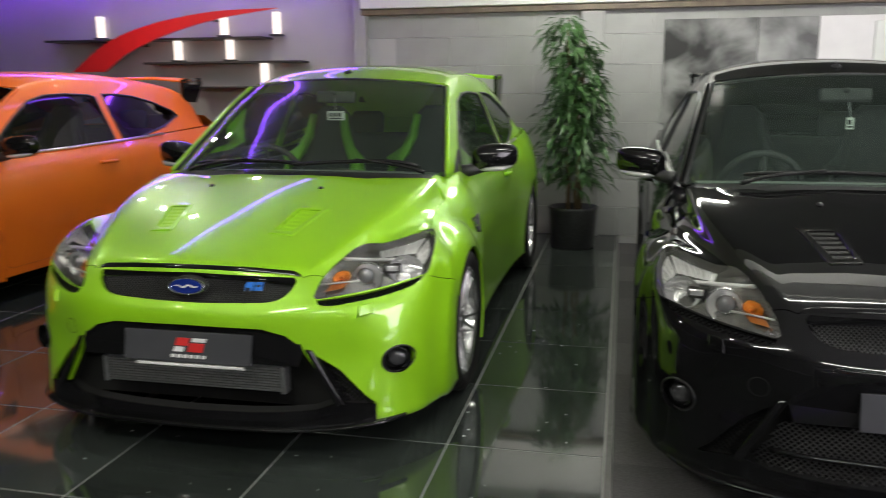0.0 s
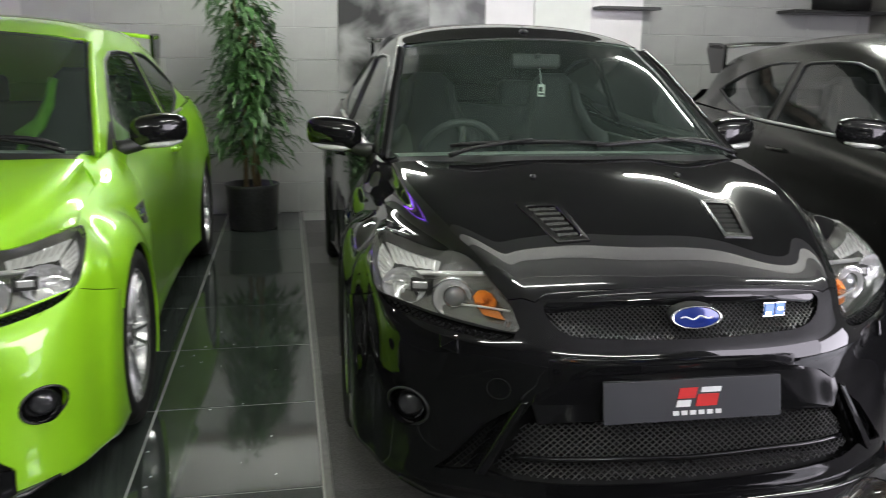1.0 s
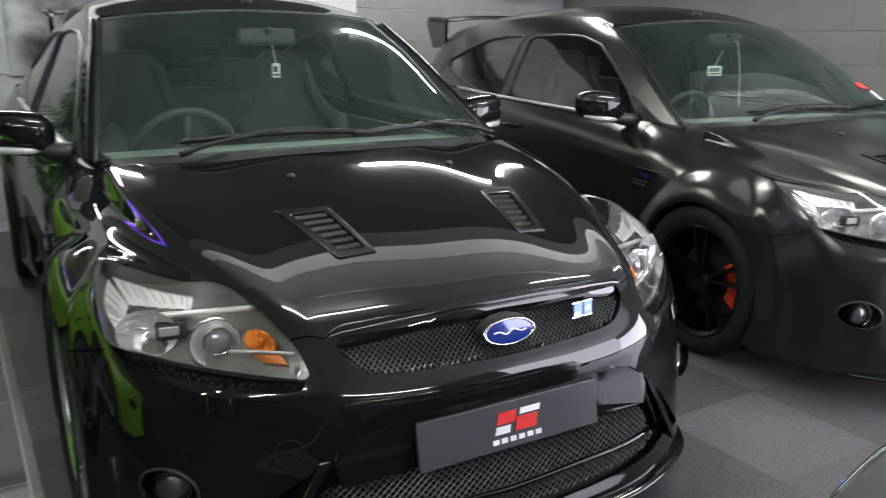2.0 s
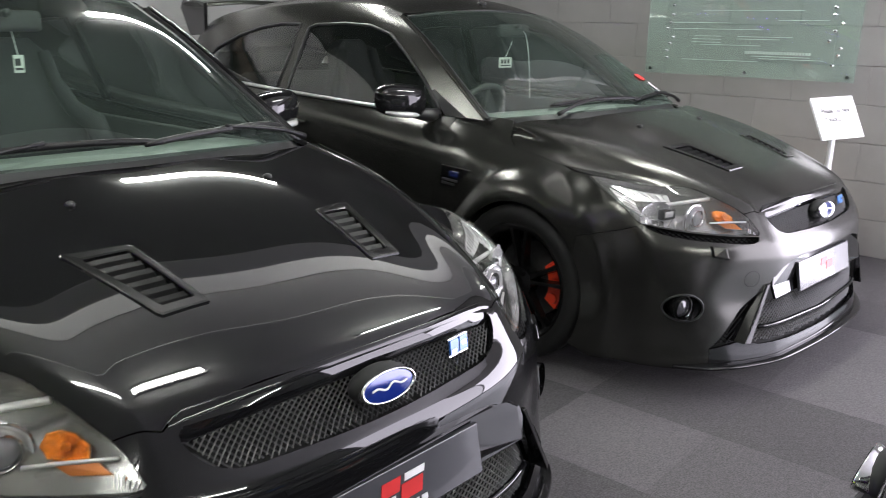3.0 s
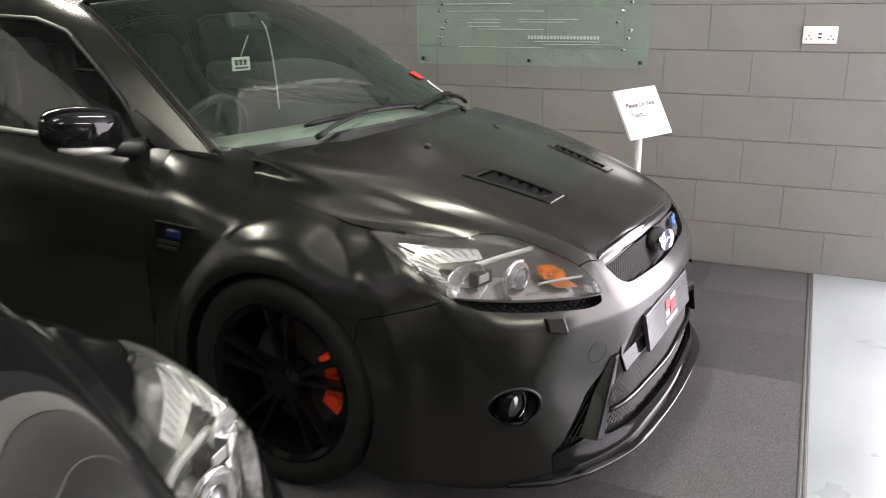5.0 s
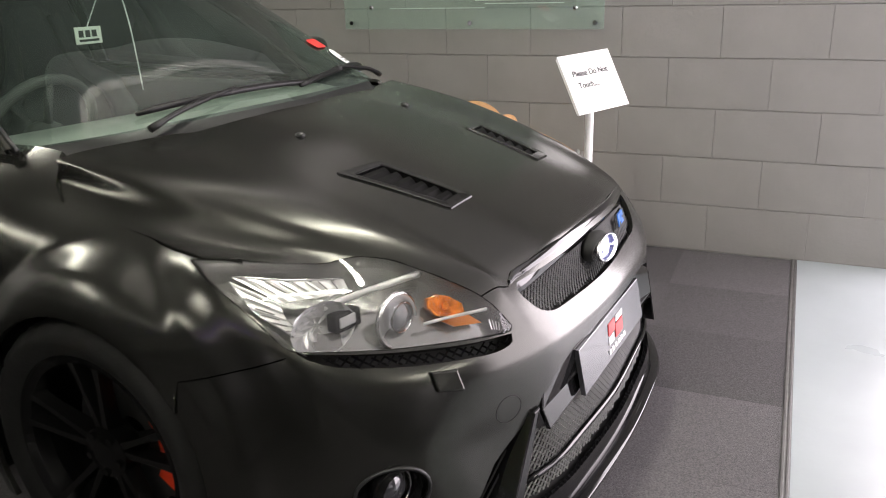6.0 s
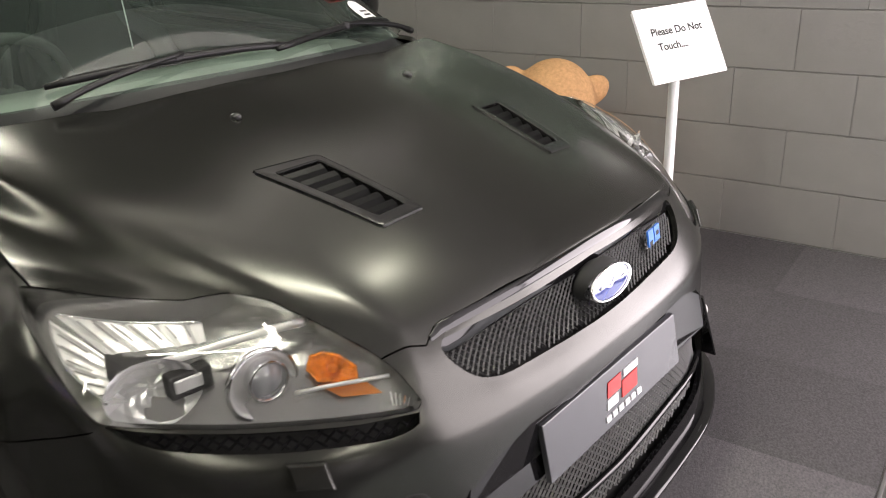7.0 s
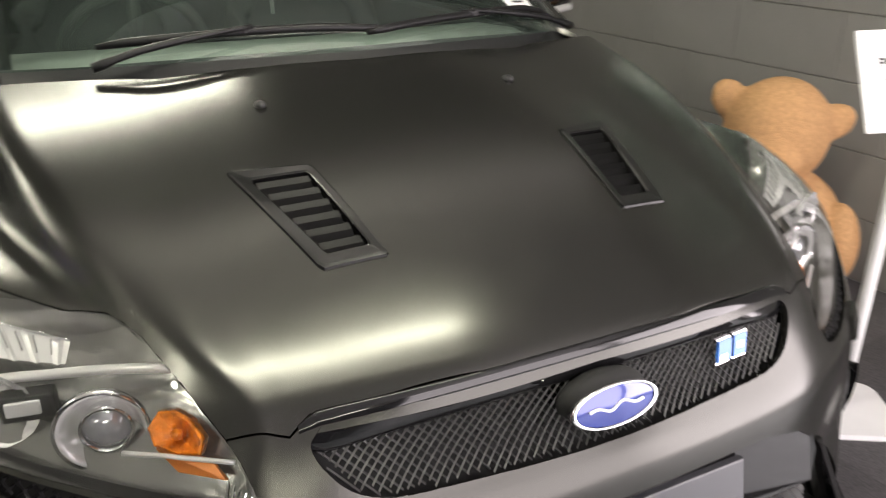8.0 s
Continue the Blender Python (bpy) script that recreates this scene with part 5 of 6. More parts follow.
tagged(finish("window_2", b, M_WINDOW_SIDE, smooth=False), "unseen side window of flat daylight, placed by the bumper highlights", "window", kind="structure")
back_wall = wall_box("wall_north", -1.66, WALL_X + .006, WALL_Y + .006, WALL_Y + .25, -.02, CEIL_Z, M_JOINT_PALE, "pale painted blockwork wall")
wall_box("wall_north_smooth", LEFT_X - .2, -1.66, WALL_Y + .03, WALL_Y + .25, -.02, CEIL_Z, M_WALL, "smooth pale wall washed in violet light")
wall_box("wall_west", LEFT_X - .2, LEFT_X, FRONT_Y, WALL_Y + .03, -.02, CEIL_Z, M_SHADE, "unseen side wall, kept dark to hold reflections down")
# front wall, unseen: dark behind the cars; an added bay brings its glowing window nearer
BAY_X, BAY_Y = 3.64, -0.7
wall_box("wall_south", LEFT_X, BAY_X, FRONT_Y - .2, FRONT_Y, -.02, CEIL_Z, M_SHADE, "unseen wall, kept dark for dark bumper reflections")
wall_box("wall_bay_side", BAY_X, BAY_X + .1, FRONT_Y - .2, BAY_Y, -.02, CEIL_Z, M_SHADE, "unseen dark return wall of the added shopfront bay")
wall_box("wall_bay_low", BAY_X + .1, WALL_X + .006, BAY_Y - .2, BAY_Y, -.02, .1, M_WALL, "unseen low wall of the added shopfront bay")
b = bmesh.new()
box(b, BAY_X + .1, WALL_X + .006, BAY_Y - .19, BAY_Y - .17, .1, CEIL_Z)
tagged(finish("window_1", b, M_WINDOW, smooth=False), "unseen shopfront window of flat daylight, placed by the bumper highlights", "window", kind="structure")
b = bmesh.new()
box(b, LEFT_X - .2, WALL_X + .25, FRONT_Y - .2, WALL_Y + .25, CEIL_Z, CEIL_Z + .15)
tagged(finish("ceiling", b, M_CEIL_GREY, smooth=False), "plain grey ceiling", "ceiling", kind="structure")
b = bmesh.new()
box(b, -1.66, WALL_X, WALL_Y - .14, WALL_Y - .02, 2.10, CEIL_Z - .003, .01)
tagged(finish("trim", b, M_CEIL, smooth=False), "white boxed beam along the back wall", "beam", kind="structure")
b = bmesh.new()
box(b, -1.66, WALL_X, WALL_Y - .10, WALL_Y - .02, 2.045, 2.098, .006)
tagged(finish("trim_timber", b, M_BROWN, smooth=False), "brown timber strip under the beam", "trim", kind="structure")
b = bmesh.new()
box(b, .40, .60, WALL_Y - .07, WALL_Y + .006, -.01, 2.043, .008)
tagged(finish("pilaster", b, M_BLOCK_PALE, smooth=False), "pale painted pier standing out of the back wall", "pier", kind="structure")
b = bmesh.new()
box(b, -1.74, -1.62, WALL_Y - .08, WALL_Y + .03, -.01, CEIL_Z - .003, .006)
tagged(finish("corner_post", b, M_BLOCK_PALE, smooth=False), "narrow pale post where the wall changes", "pier", kind="structure")

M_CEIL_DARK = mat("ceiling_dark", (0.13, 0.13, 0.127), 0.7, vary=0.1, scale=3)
# unseen sheet added to cut pale reflections on the orange paint
b = bmesh.new()
box(b, LEFT_X, -2.5, FRONT_Y, 7.3, CEIL_Z - .003, CEIL_Z - .001)
tagged(finish("ceiling_bay", b, M_SHADE, smooth=False), "unseen dark ceiling sheet cutting reflections on the display cars", "ceiling", kind="structure")
# unseen sheet: the dark half of the bonnet reflections put into ceiling colour
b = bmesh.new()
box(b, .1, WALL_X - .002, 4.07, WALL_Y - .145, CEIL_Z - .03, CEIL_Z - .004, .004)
tagged(finish("ceiling_panel", b, M_CEIL_DARK, smooth=False), "unseen dark ceiling sheet giving the bonnets their reflected dark edge", "ceiling", kind="structure")

# unseen white sheet: brighter reflection for the bonnets put into ceiling colour
b = bmesh.new()
box(b, .1, WALL_X - .002, 3.45, 3.85, CEIL_Z - .022, CEIL_Z - .004, .004)
tagged(finish("ceiling_band", b, M_CEIL, smooth=False), "unseen white ceiling sheet for the pale reflection on the bonnets", "ceiling", kind="structure")

# unseen box added so its lit face mirrors as a band on the bonnets
b = bmesh.new()
box(b, .1, WALL_X - .002, 3.86, 4.06, CEIL_Z - .34, CEIL_Z - .005, .008)
tagged(finish("ceiling_beam", b, M_CEIL, smooth=False), "unseen white box added for the bright reflected band on the bonnets", "beam", kind="structure")

PAINT_X = 3.20
# carpet edge strip and tile trim
b = bmesh.new()
box(b, TRIM_X, WALL_X, CARPET_Y - .027, CARPET_Y - .001, -.01, .0025, .001)
for k in range(2):
    box(b, TRIM_X, WALL_X, CARPET_Y - .025 + .013 * k, CARPET_Y - .016 + .013 * k, -.01, .004, .0015)
tagged(finish("floor_strip", b, M_STRIP, smooth=False), "ribbed metal strip along the carpet edge", "floor strip", kind="structure")
b = bmesh.new()
box(b, TRIM_X - .013, TRIM_X + .012, CARPET_Y - .055, WALL_Y, -.01, .004, .001)
tagged(finish("tile_trim", b, M_STRIP, smooth=False), "thin metal trim between tiles and carpet", "floor strip", kind="structure")
b = bmesh.new()
box(b, PAINT_X, WALL_X, FRONT_Y, CARPET_Y - .028, -.012, .002)
tagged(finish("painted_floor", b, M_CONCRETE, smooth=False), "smooth pale grey painted concrete floor", "floor", kind="structure")

# unseen board added to block the violet strip from the orange car
b = bmesh.new()
box(b, LEFT_X, -1.75, 7.40, 7.43, 2.43, CEIL_Z - .004, .004)
tagged(finish("light_pelmet", b, M_CEIL, smooth=False), "unseen board added to keep violet light off the cars", "trim", kind="structure")
# ---- lamps ----
def tube_lamp(x0, y0, x1, y1, z=2.56, w=.035):
    t = thing("tube_light", pose((x0 + x1) / 2, (y0 + y1) / 2, z, 0, 0, math.degrees(math.atan2(y1 - y0, x1 - x0))), "long white tube light fixed under the ceiling", "ceiling light", "tube lights")
    h = math.hypot(x1 - x0, y1 - y0) / 2
    b = bmesh.new()
    box(b, -h, h, -w * 1.6, w * 1.6, .02, CEIL_Z - z - .002, .006)
    part("housing", b, M_CEIL, t)
    b = bmesh.new()
    tube(b, [(-h + .02, 0, 0), (h - .02, 0, 0)], w, 12)
    part("tube", b, M_TUBE, t, smooth=True)


# the tube at y 6.3 is unseen, added as fill for the back
for q in ((.9, 3.05, 1.95, 3.05), (3.27, 2.87, 4.75, 2.87), (3.1, 5.75, 4.6, 5.75), (0.0, 6.3, 1.5, 6.3), (-1.4, .3, .2, .3), (1.2, -1.6, 3.2, -1.6)):
    tube_lamp(*q)
for x, y in ((-2.4, 1.2), (-1.3, 1.5), (-2.65, 3.54), (-2.58, 5.17), (-3.44, 5.93), (-3.68, 6.75), (-2.56, 6.75), (-4.2, 2.6), (-5.4, 3.8)):
    t = thing("spot_light", pose(x, y, CEIL_Z), "small round spot light set in the ceiling", "ceiling light", "spot lights")
    b = bmesh.new()
    spin(b, [(.03, -.004), (.045, -.012), (.055, -.002)], 20)
    part("bezel", b, M_CHROME, t, smooth=True)
    b = bmesh.new()
    spin(b, [(.0, -.005), (.036, -.005)], 20)
    part("lens", b, M_SPOT, t)
M_LED_DIM = glow("violet_led_dim", (0.25, 0.08, 1.0), 8.0)
b = bmesh.new()
tube(b, [(-2.2, 3.9, 2.58), (-1.95, 5.6, 2.58), (-1.8, 7.3, 2.58)], .015, 8)
tagged(finish("led_strip", b, M_LED_DIM), "violet glowing strip light under the ceiling", "strip light", "strip lights")
b = bmesh.new()
tube(b, [(-1.8, 7.805, 2.50), (-4.5, 7.805, 2.50), (-8.0, 7.805, 2.50)], .02, 8)
tagged(finish("led_strip", b, M_LED), "violet glowing strip light along the display wall", "strip light", "strip lights")


# ---- the cars ----
car_black, NOSE, _ = build_car("hatchback_car", pose(1.767, 2.601, 0, 0, 0, -1.3), "gloss black hot hatchback with bonnet vents parked on carpet", M_BLACK, M_RIM_SILVER, M_CALIPER_DARK, M_SEAT_DARK)
SWAP = lambda p, r, c, s: {M_BLACK: p, M_RIM_SILVER: r, M_CALIPER_DARK: c, M_SEAT_DARK: s}


def other_car(m, label, p, r, c, s, more={}):
    o = copy_thing(car_black, m)
    o["label"] = label
    recolour(o, {**SWAP(p, r, c, s), **more})
    return o


car_green = other_car(pose(-.777, 2.785, 0), "bright green hot hatchback with silver wheels on black tiles", M_GREEN, M_RIM_SILVER, M_CALIPER_DARK, M_SEAT_GREEN, {M_VENT: M_GREEN, M_LOUVRE: M_GREEN})
car_matte = other_car(pose(4.177, 2.473, 0, 0, 0, -4.5), "matt black hot hatchback with black wheels and red calipers", M_MATTE, M_RIM_BLACK, M_CALIPER, M_SEAT_DARK, {M_DISC: M_DISC_DARK})
car_orange = other_car(pose(-4.1, 3.25, 0, 0, 0, -5), "orange hot hatchback with dark tinted windows on black tiles", M_ORANGE, M_RIM_SILVER, M_CALIPER_DARK, M_SEAT_DARK, {M_SIDEGLASS: M_TINT, M_SCREEN: M_TINT})
car_grey = other_car(pose(2.08, 1.80, 0, 0, 0, 180), "graphite grey hot hatchback facing the carpet", M_GREY, M_RIM_SILVER, M_CALIPER_DARK, M_SEAT_DARK)

# intake filling: wire mesh with a bright blade, or a bare intercooler
b = bmesh.new()
low_mesh = [(.43, 0, .365), (.47, 0, .365), (.555, 0, .225), (.50, 0, .208), (.25, 0, .196), (0, 0, .194), (-.25, 0, .196), (-.50, 0, .208), (-.555, 0, .225), (-.47, 0, .365)]
lattice(b, NOSE, low_mesh, (0, -1, 0), .0135, .0042, -.022, 40)
me_holder = part("intake_mesh", b, M_MESH, car_black, "black diamond wire mesh in the lower intake")
b = bmesh.new()
blade = [NOSE.drop(Vector((-.50 + k / 24, 0, .268 - .012 * (1 - abs(k - 12) / 12))), (0, -1, 0), -.008) for k in range(25)]
tube(b, blade, .008, 8)
blade_ob = part("intake_blade", b, M_GLOSSBLACK, car_black, smooth=True)
for root in (car_matte, car_grey, car_orange):
    for src in (me_holder, blade_ob):
        o = new(src.name.split(".")[0], src.data)
        o.parent = root
b = bmesh.new()
for x0 in (-.38, .36):
    box(b, x0, x0 + .02, -.01, .04, .255, .36, .003)
box(b, -.365, .365, .012, .04, .256, .358)
cooler = part("intercooler", b, M_COOLER, car_green, "bare alloy intercooler behind the front intake")
for k in range(9):
    b = bmesh.new()
    box(b, -.359, .359, -.005, .03, .262 + .0105 * k, .2675 + .0105 * k, .001)
    part("cooling_fin", b, M_COOLER, cooler)
b = bmesh.new()
box(b, -.20, .24, -.058, -.05, .355, .366, .002)
part("plate_edge", b, M_WHITE, car_green)


# ---- hanging cards and screen stickers ----
def card(root, x, y, z, w, h, cord, m, bars):
    b = bmesh.new()
    box(b, x - w / 2, x + w / 2, y - .002, y + .002, z - h / 2, z + h / 2, .001)
    c = part("hanging_card", b, m, root, "small pale card hung behind the windscreen")
    b = bmesh.new()
    for k in range(bars):
        u = x - w * .38 + w * .76 * k / bars
        box(b, u, u + w * .76 / bars * .7, y - .0035, y - .0022, z - h * .1, z + h * .3)
    box(b, x - w * .38, x + w * .38, y - .0035, y - .0022, z - h * .36, z - h * .22)
    part("print_bars", b, M_TRIM, c)
    b = bmesh.new()
    tube(b, [(x, y, z + h / 2), (x * .5, y + .0, z + h / 2 + cord)], .0015, 5)
    part("cord", b, M_WHITE, c)


card(car_matte, -.10, 1.65, 1.165, .098, .052, .08, M_STICKER, 3)
card(car_green, .012, 1.65, 1.224, .10, .05, .07, M_STICKER, 3)
card(car_black, .03, 1.68, 1.195, .032, .055, .09, M_STICKER, 1)
b = bmesh.new()
tube(b, spline([(0, 1.62, 1.325), (.003, 1.60, 1.29), (.006, 1.582, 1.20), (.008, 1.572, 1.10), (.01, 1.565, .985)], 17), .0021, 6)
part("cable", b, M_WHITE, car_matte, "thin white cable hanging from the mirror to the dashboard", smooth=True)
WS = Sheet(loft(screen_lines(), 24, 25, True), (0, -.5, 1))


def sticker(centre, u, v, round_, mt, label):
    c, u, v = Vector(centre), Vector(u), Vector(v)
    pts = []
    for k in range(28):
        a = 2 * math.pi * k / 28
        x, y = math.cos(a), math.sin(a)
        e = (abs(x) ** round_ + abs(y) ** round_) ** (-1 / round_)
        pts.append(WS.drop(c + u * x * e + v * y * e, (0, -.5, 1), .004))
    b = bmesh.new()
    slab(b, pts, (0, -.5, 1), .0012)
    return part("screen_sticker", b, mt, car_matte, label)


disc = sticker((.525, 1.12, 1.04), (.050, .022, -.010), (.0125, -.050, -.0375), 2.4, M_WHITE, "white oval sticker in the corner of the windscreen")
b = bmesh.new()
for k in range(3):
    c = Vector((.520 + .004 * k, 1.13 - .014 * k, 1.047 - .010 * k))
    slab(b, [WS.drop(c + Vector(q), (0, -.5, 1), .0052) for q in ((-.022, -.008, .0), (.020, .008, .0), (.0215, .003, -.004), (-.0205, -.013, -.004))], (0, -.5, 1), .0006)
part("print_bars", b, M_TRIM, disc)
sticker((.462, 1.188, 1.104), (.050, .020, -.010), (.008, -.020, -.015), 8, M_PLATE_RED, "red strip sticker on the windscreen")

# ---- plant ----
M_LEAF = mat("plant_leaf", (0.045, 0.105, 0.03), 0.42, vary=0.5, scale=25, spec=0.4)
M_STEM = mat("plant_stem", (0.16, 0.11, 0.06), 0.8, vary=0.3, scale=40, bump=0.6, bump_scale=80)
M_POT = mat("dark_stone_pot", (0.035, 0.035, 0.037), 0.35, vary=0.4, scale=60, coat=0.2)
M_SOIL = mat("soil", (0.03, 0.022, 0.015), 0.95, vary=0.4, scale=50, bump=0.8)
plant = thing("potted_plant", pose(.40, 7.15, 0), "tall leafy green plant in a dark stone pot", "plant")
b = bmesh.new()
spin(b, [(.0, .0), (.17, .0), (.185, .012), (.205, .33), (.212, .352), (.205, .36), (.19, .352), (.185, .30), (.0, .30)], 36)
part("pot", b, M_POT, plant, "dark speckled stone pot", smooth=True)
b = bmesh.new()
spin(b, [(.0, .318), (.1, .322), (.186, .312)], 20)
part("soil", b, M_SOIL, plant)
rnd = random.Random(4)
tops = ((-.06, .0, 1.92), (.06, .03, 1.72), (.02, -.07, 1.45))
stems = []
for tx, ty, tz in tops:
    pts = [Vector((tx * .5 + rnd.uniform(-.03, .03) + tx * .5 * k / 7, ty + rnd.uniform(-.03, .03), .31 + (tz - .31) * k / 7)) for k in range(8)]
    stems.append(pts)
    b = bmesh.new()
    tube(b, pts, [.02 - .0018 * k for k in range(8)], 8)
    part("stem", b, M_STEM, plant, smooth=True)
for si, pts in enumerate(stems):
    b = bmesh.new()
    for n in range((560, 470, 360)[si]):
        u = rnd.random() ** .8
        u = .17 + .83 * u
        i = min(int(u * 7), 6)
        p = pts[i].lerp(pts[i + 1], u * 7 - i)
        a = rnd.uniform(0, 2 * math.pi)
        reach = rnd.uniform(.05, .25) * (1.1 - .55 * u ** 4) * (.75 + .35 * math.sin(11 * u + si * 2 + a))
        base = p + Vector((math.cos(a) * reach * 1.15, math.sin(a) * reach, rnd.uniform(-.03, .05)))
        an = a + rnd.uniform(-.7, .7)
        d = Vector((math.cos(an), math.sin(an), rnd.uniform(-1.1, .25))).normalized()
        L, wd = rnd.uniform(.10, .18), rnd.uniform(.013, .028)
        s = d.cross(Vector((0, 0, 1)))
        s = s.normalized() if s.length > 1e-3 else Vector((1, 0, 0))
        up = s.cross(d)
        v = [b.verts.new(q) for q in (base, base + d * L * .4 + s * wd + up * .006, base + d * L * .45 + up * -.002, base + d * L * .4 - s * wd + up * .006, base + d * L - Vector((0, 0, L * .22)))]
        b.faces.new((v[0], v[1], v[2]))
        b.faces.new((v[0], v[2], v[3]))
        b.faces.new((v[1], v[4], v[2]))
        b.faces.new((v[2], v[4], v[3]))
    o = part("foliage", b, M_LEAF, plant)
    o["kind"] = "stuff"

# ---- notice on its stand ----
M_STAND = mat("white_powder_coat", (0.78, 0.78, 0.78), 0.35, vary=0.03)
M_PAPER = mat("white_paper", (0.86, 0.86, 0.85), 0.6, vary=0.02)
M_INK = mat("black_ink", (0.02, 0.02, 0.02), 0.6)
sign = thing("notice_stand", pose(5.385, 2.80, 0), "white stand holding a framed do not touch notice", "sign")
b = bmesh.new()
foot = []
for cx, cy, a0 in ((.085, .085, 0), (-.085, .085, 90), (-.085, -.085, 180), (.085, -.085, 270)):
    foot += [(cx + .045 * math.cos(radians(a0 + 18 * k)), cy + .045 * math.sin(radians(a0 + 18 * k)), .016) for k in range(6)]
slab(b, foot, (0, 0, 1), .015, .004)
bmesh.ops.rotate(b, verts=b.verts[:], cent=(0, 0, 0), matrix=Matrix.Rotation(radians(-36), 3, "Z"))
part("base", b, M_STAND, sign)
b = bmesh.new()
tube(b, [(0, 0, .012), (0, 0, .35), (0, 0, .80), (.004, .006, .90)], .0165, 14)
part("pole", b, M_STAND, sign, smooth=True)
face = Matrix.Translation((-.004, -.010, .912)) @ Matrix.Rotation(radians(-29), 4, "Z") @ Matrix.Rotation(radians(90 - 28.5), 4, "X") @ Matrix.Rotation(radians(2.6), 4, "Z")
b = bmesh.new()
box(b, -.142, .142, -.115, .115, -.012, .0, .003, face)
board = part("board", b, M_STAND, sign)
b = bmesh.new()
for x0, x1, y0, y1 in ((-.146, .146, .1, .119), (-.146, .146, -.119, -.1), (-.146, -.13, -.1, .1), (.13, .146, -.1, .1)):
    box(b, x0, x1, y0, y1, -.002, .006, .002, face)
part("clip_rim", b, M_STAND, board)
b = bmesh.new()
box(b, -.131, .131, -.101, .101, .0005, .0025, 0, face)
part("paper", b, M_PAPER, board)


def lettering(text, size, m, parent):
    c = bpy.data.curves.new("lettering", "FONT")
    c.body, c.size, c.extrude, c.offset = text, size, .0004, .0007
    tmp = bpy.data.objects.new("lettering", c)
    me = bpy.data.meshes.new_from_object(tmp)
    bpy.data.objects.remove(tmp)
    me.transform(m)
    me.materials.clear()
    me.materials.append(M_INK)
    o = new("lettering", me)
    o.parent = parent
    return o


lettering("Please Do Not", .0335, face @ Matrix.Translation((-.100, .030, .0032)), board)
lettering("Touch....", .0335, face @ Matrix.Translation((-.088, -.018, .0032)), board)

# ---- teddy ----
M_FUR = mat("tan_plush", (0.56, 0.325, 0.16), 0.95, vary=0.14, scale=70, bump=1.0, bump_scale=230, spec=0.1)
b = bmesh.new()
ball(b, (.10, 0, .25), .23, (1.08, .85, 1.12), 24)
ball(b, (.012, -.02, .615), .175, (1.02, .95, 1.15), 28)
ball(b, (.012, -.16, .555), .085, (1.1, .9, .8), 18)
for s in (-1, 1):
    ball(b, (.006 + s * .172, .0, .69), .074, (.85, .5, 1.1), 16, Matrix.Rotation(radians(s * 38), 4, "Y"))
    ball(b, (.10 + s * .22, -.08, .29), .080, (.9, 1.0, 1.9), 16, Matrix.Rotation(radians(s * -14), 4, "Y"))
    ball(b, (.09 + s * .15, -.26, .09), .09, (1, 1.9, 1), 16, Matrix.Rotation(radians(s * -14), 4, "Z"))
teddy = finish("teddy_bear", b, M_FUR)
skin = teddy.modifiers.new("skin", "REMESH")
skin.mode, skin.voxel_size, skin.use_smooth_shade = "VOXEL", .012, True
soft = teddy.modifiers.new("soft", "SMOOTH")
soft.iterations = 4
teddy.matrix_basis = pose(5.81, 3.57, -.012, 0, 9, -50) @ Matrix.Diagonal((.98, .98, .94, 1))
tagged(teddy, "big tan plush teddy bear sitting on the carpet", "teddy bear")

# ---- socket and etched glass panel on the block wall ----
M_SOCKET = mat("white_plastic", (0.80, 0.80, 0.78), 0.25)
sock = thing("wall_socket", pose(WALL_X, 2.087, 1.243), "white double power socket on the block wall", "socket")
b = bmesh.new()
box(b, -.012, -.001, -.08, .08, -.043, .043, .004)
part("plate", b, M_SOCKET, sock)
for y in (-.05, .05):
    b = bmesh.new()
    box(b, -.0135, -.0118, y - .010, y + .010, .008, .030, .001)
    part("rocker", b, M_SOCKET, sock)
    b = bmesh.new()
    for dy, dz in ((0, -.004), (-.011, -.020), (.011, -.020)):
        box(b, -.0128, -.0118, y + dy - .003, y + dy + .003, dz - .003, dz + .003)
    part("pin_hole", b, M_INK, sock)
b = bmesh.new()
for dz in (-.012, .006):
    box(b, -.0128, -.0118, -.008, .008, dz - .004, dz + .004)
part("usb_port", b, M_INK, sock)

M_PANELGLASS = glass("green_glass", (0.90, 0.96, 0.92), film=0.10)
M_ETCH = mat("etched_glass", (0.42, 0.50, 0.44), 0.5)
pan = thing("glass_panel", pose(WALL_X - .055, 3.61, 1.06), "green-tinted glass panel with etched lines on steel studs", "wall panel")
b = bmesh.new()
box(b, -.006, .006, -.69, .69, 0, .82, .002)
part("sheet", b, M_PANELGLASS, pan).visible_shadow = False
for y in (-.65, -.02, .65):
    for z in (.03, .79):
        b = bmesh.new()
        tube(b, [(-.012, y, z), (.055, y, z)], .011, 12)
        part("stud", b, M_CHROME, pan)
rnd = random.Random(9)
for k, (y0, y1, z) in enumerate(((-.50, -.10, .12), (-.42, -.05, .135), (-.10, .42, .10), (-.10, .30, .20), (.16, .36, .215), (.16, .36, .235), (.16, .34, .255), (-.22, .05, .24), (-.3, .05, .255), (-.1, .5, .30), (.1, .5, .34), (-.5, -.2, .36), (-.35, .3, .42))):
    b = bmesh.new()
    box(b, -.010, -.0065, y0, y1, z, z + .0035, .001)
    part("etched_line", b, M_ETCH, pan)
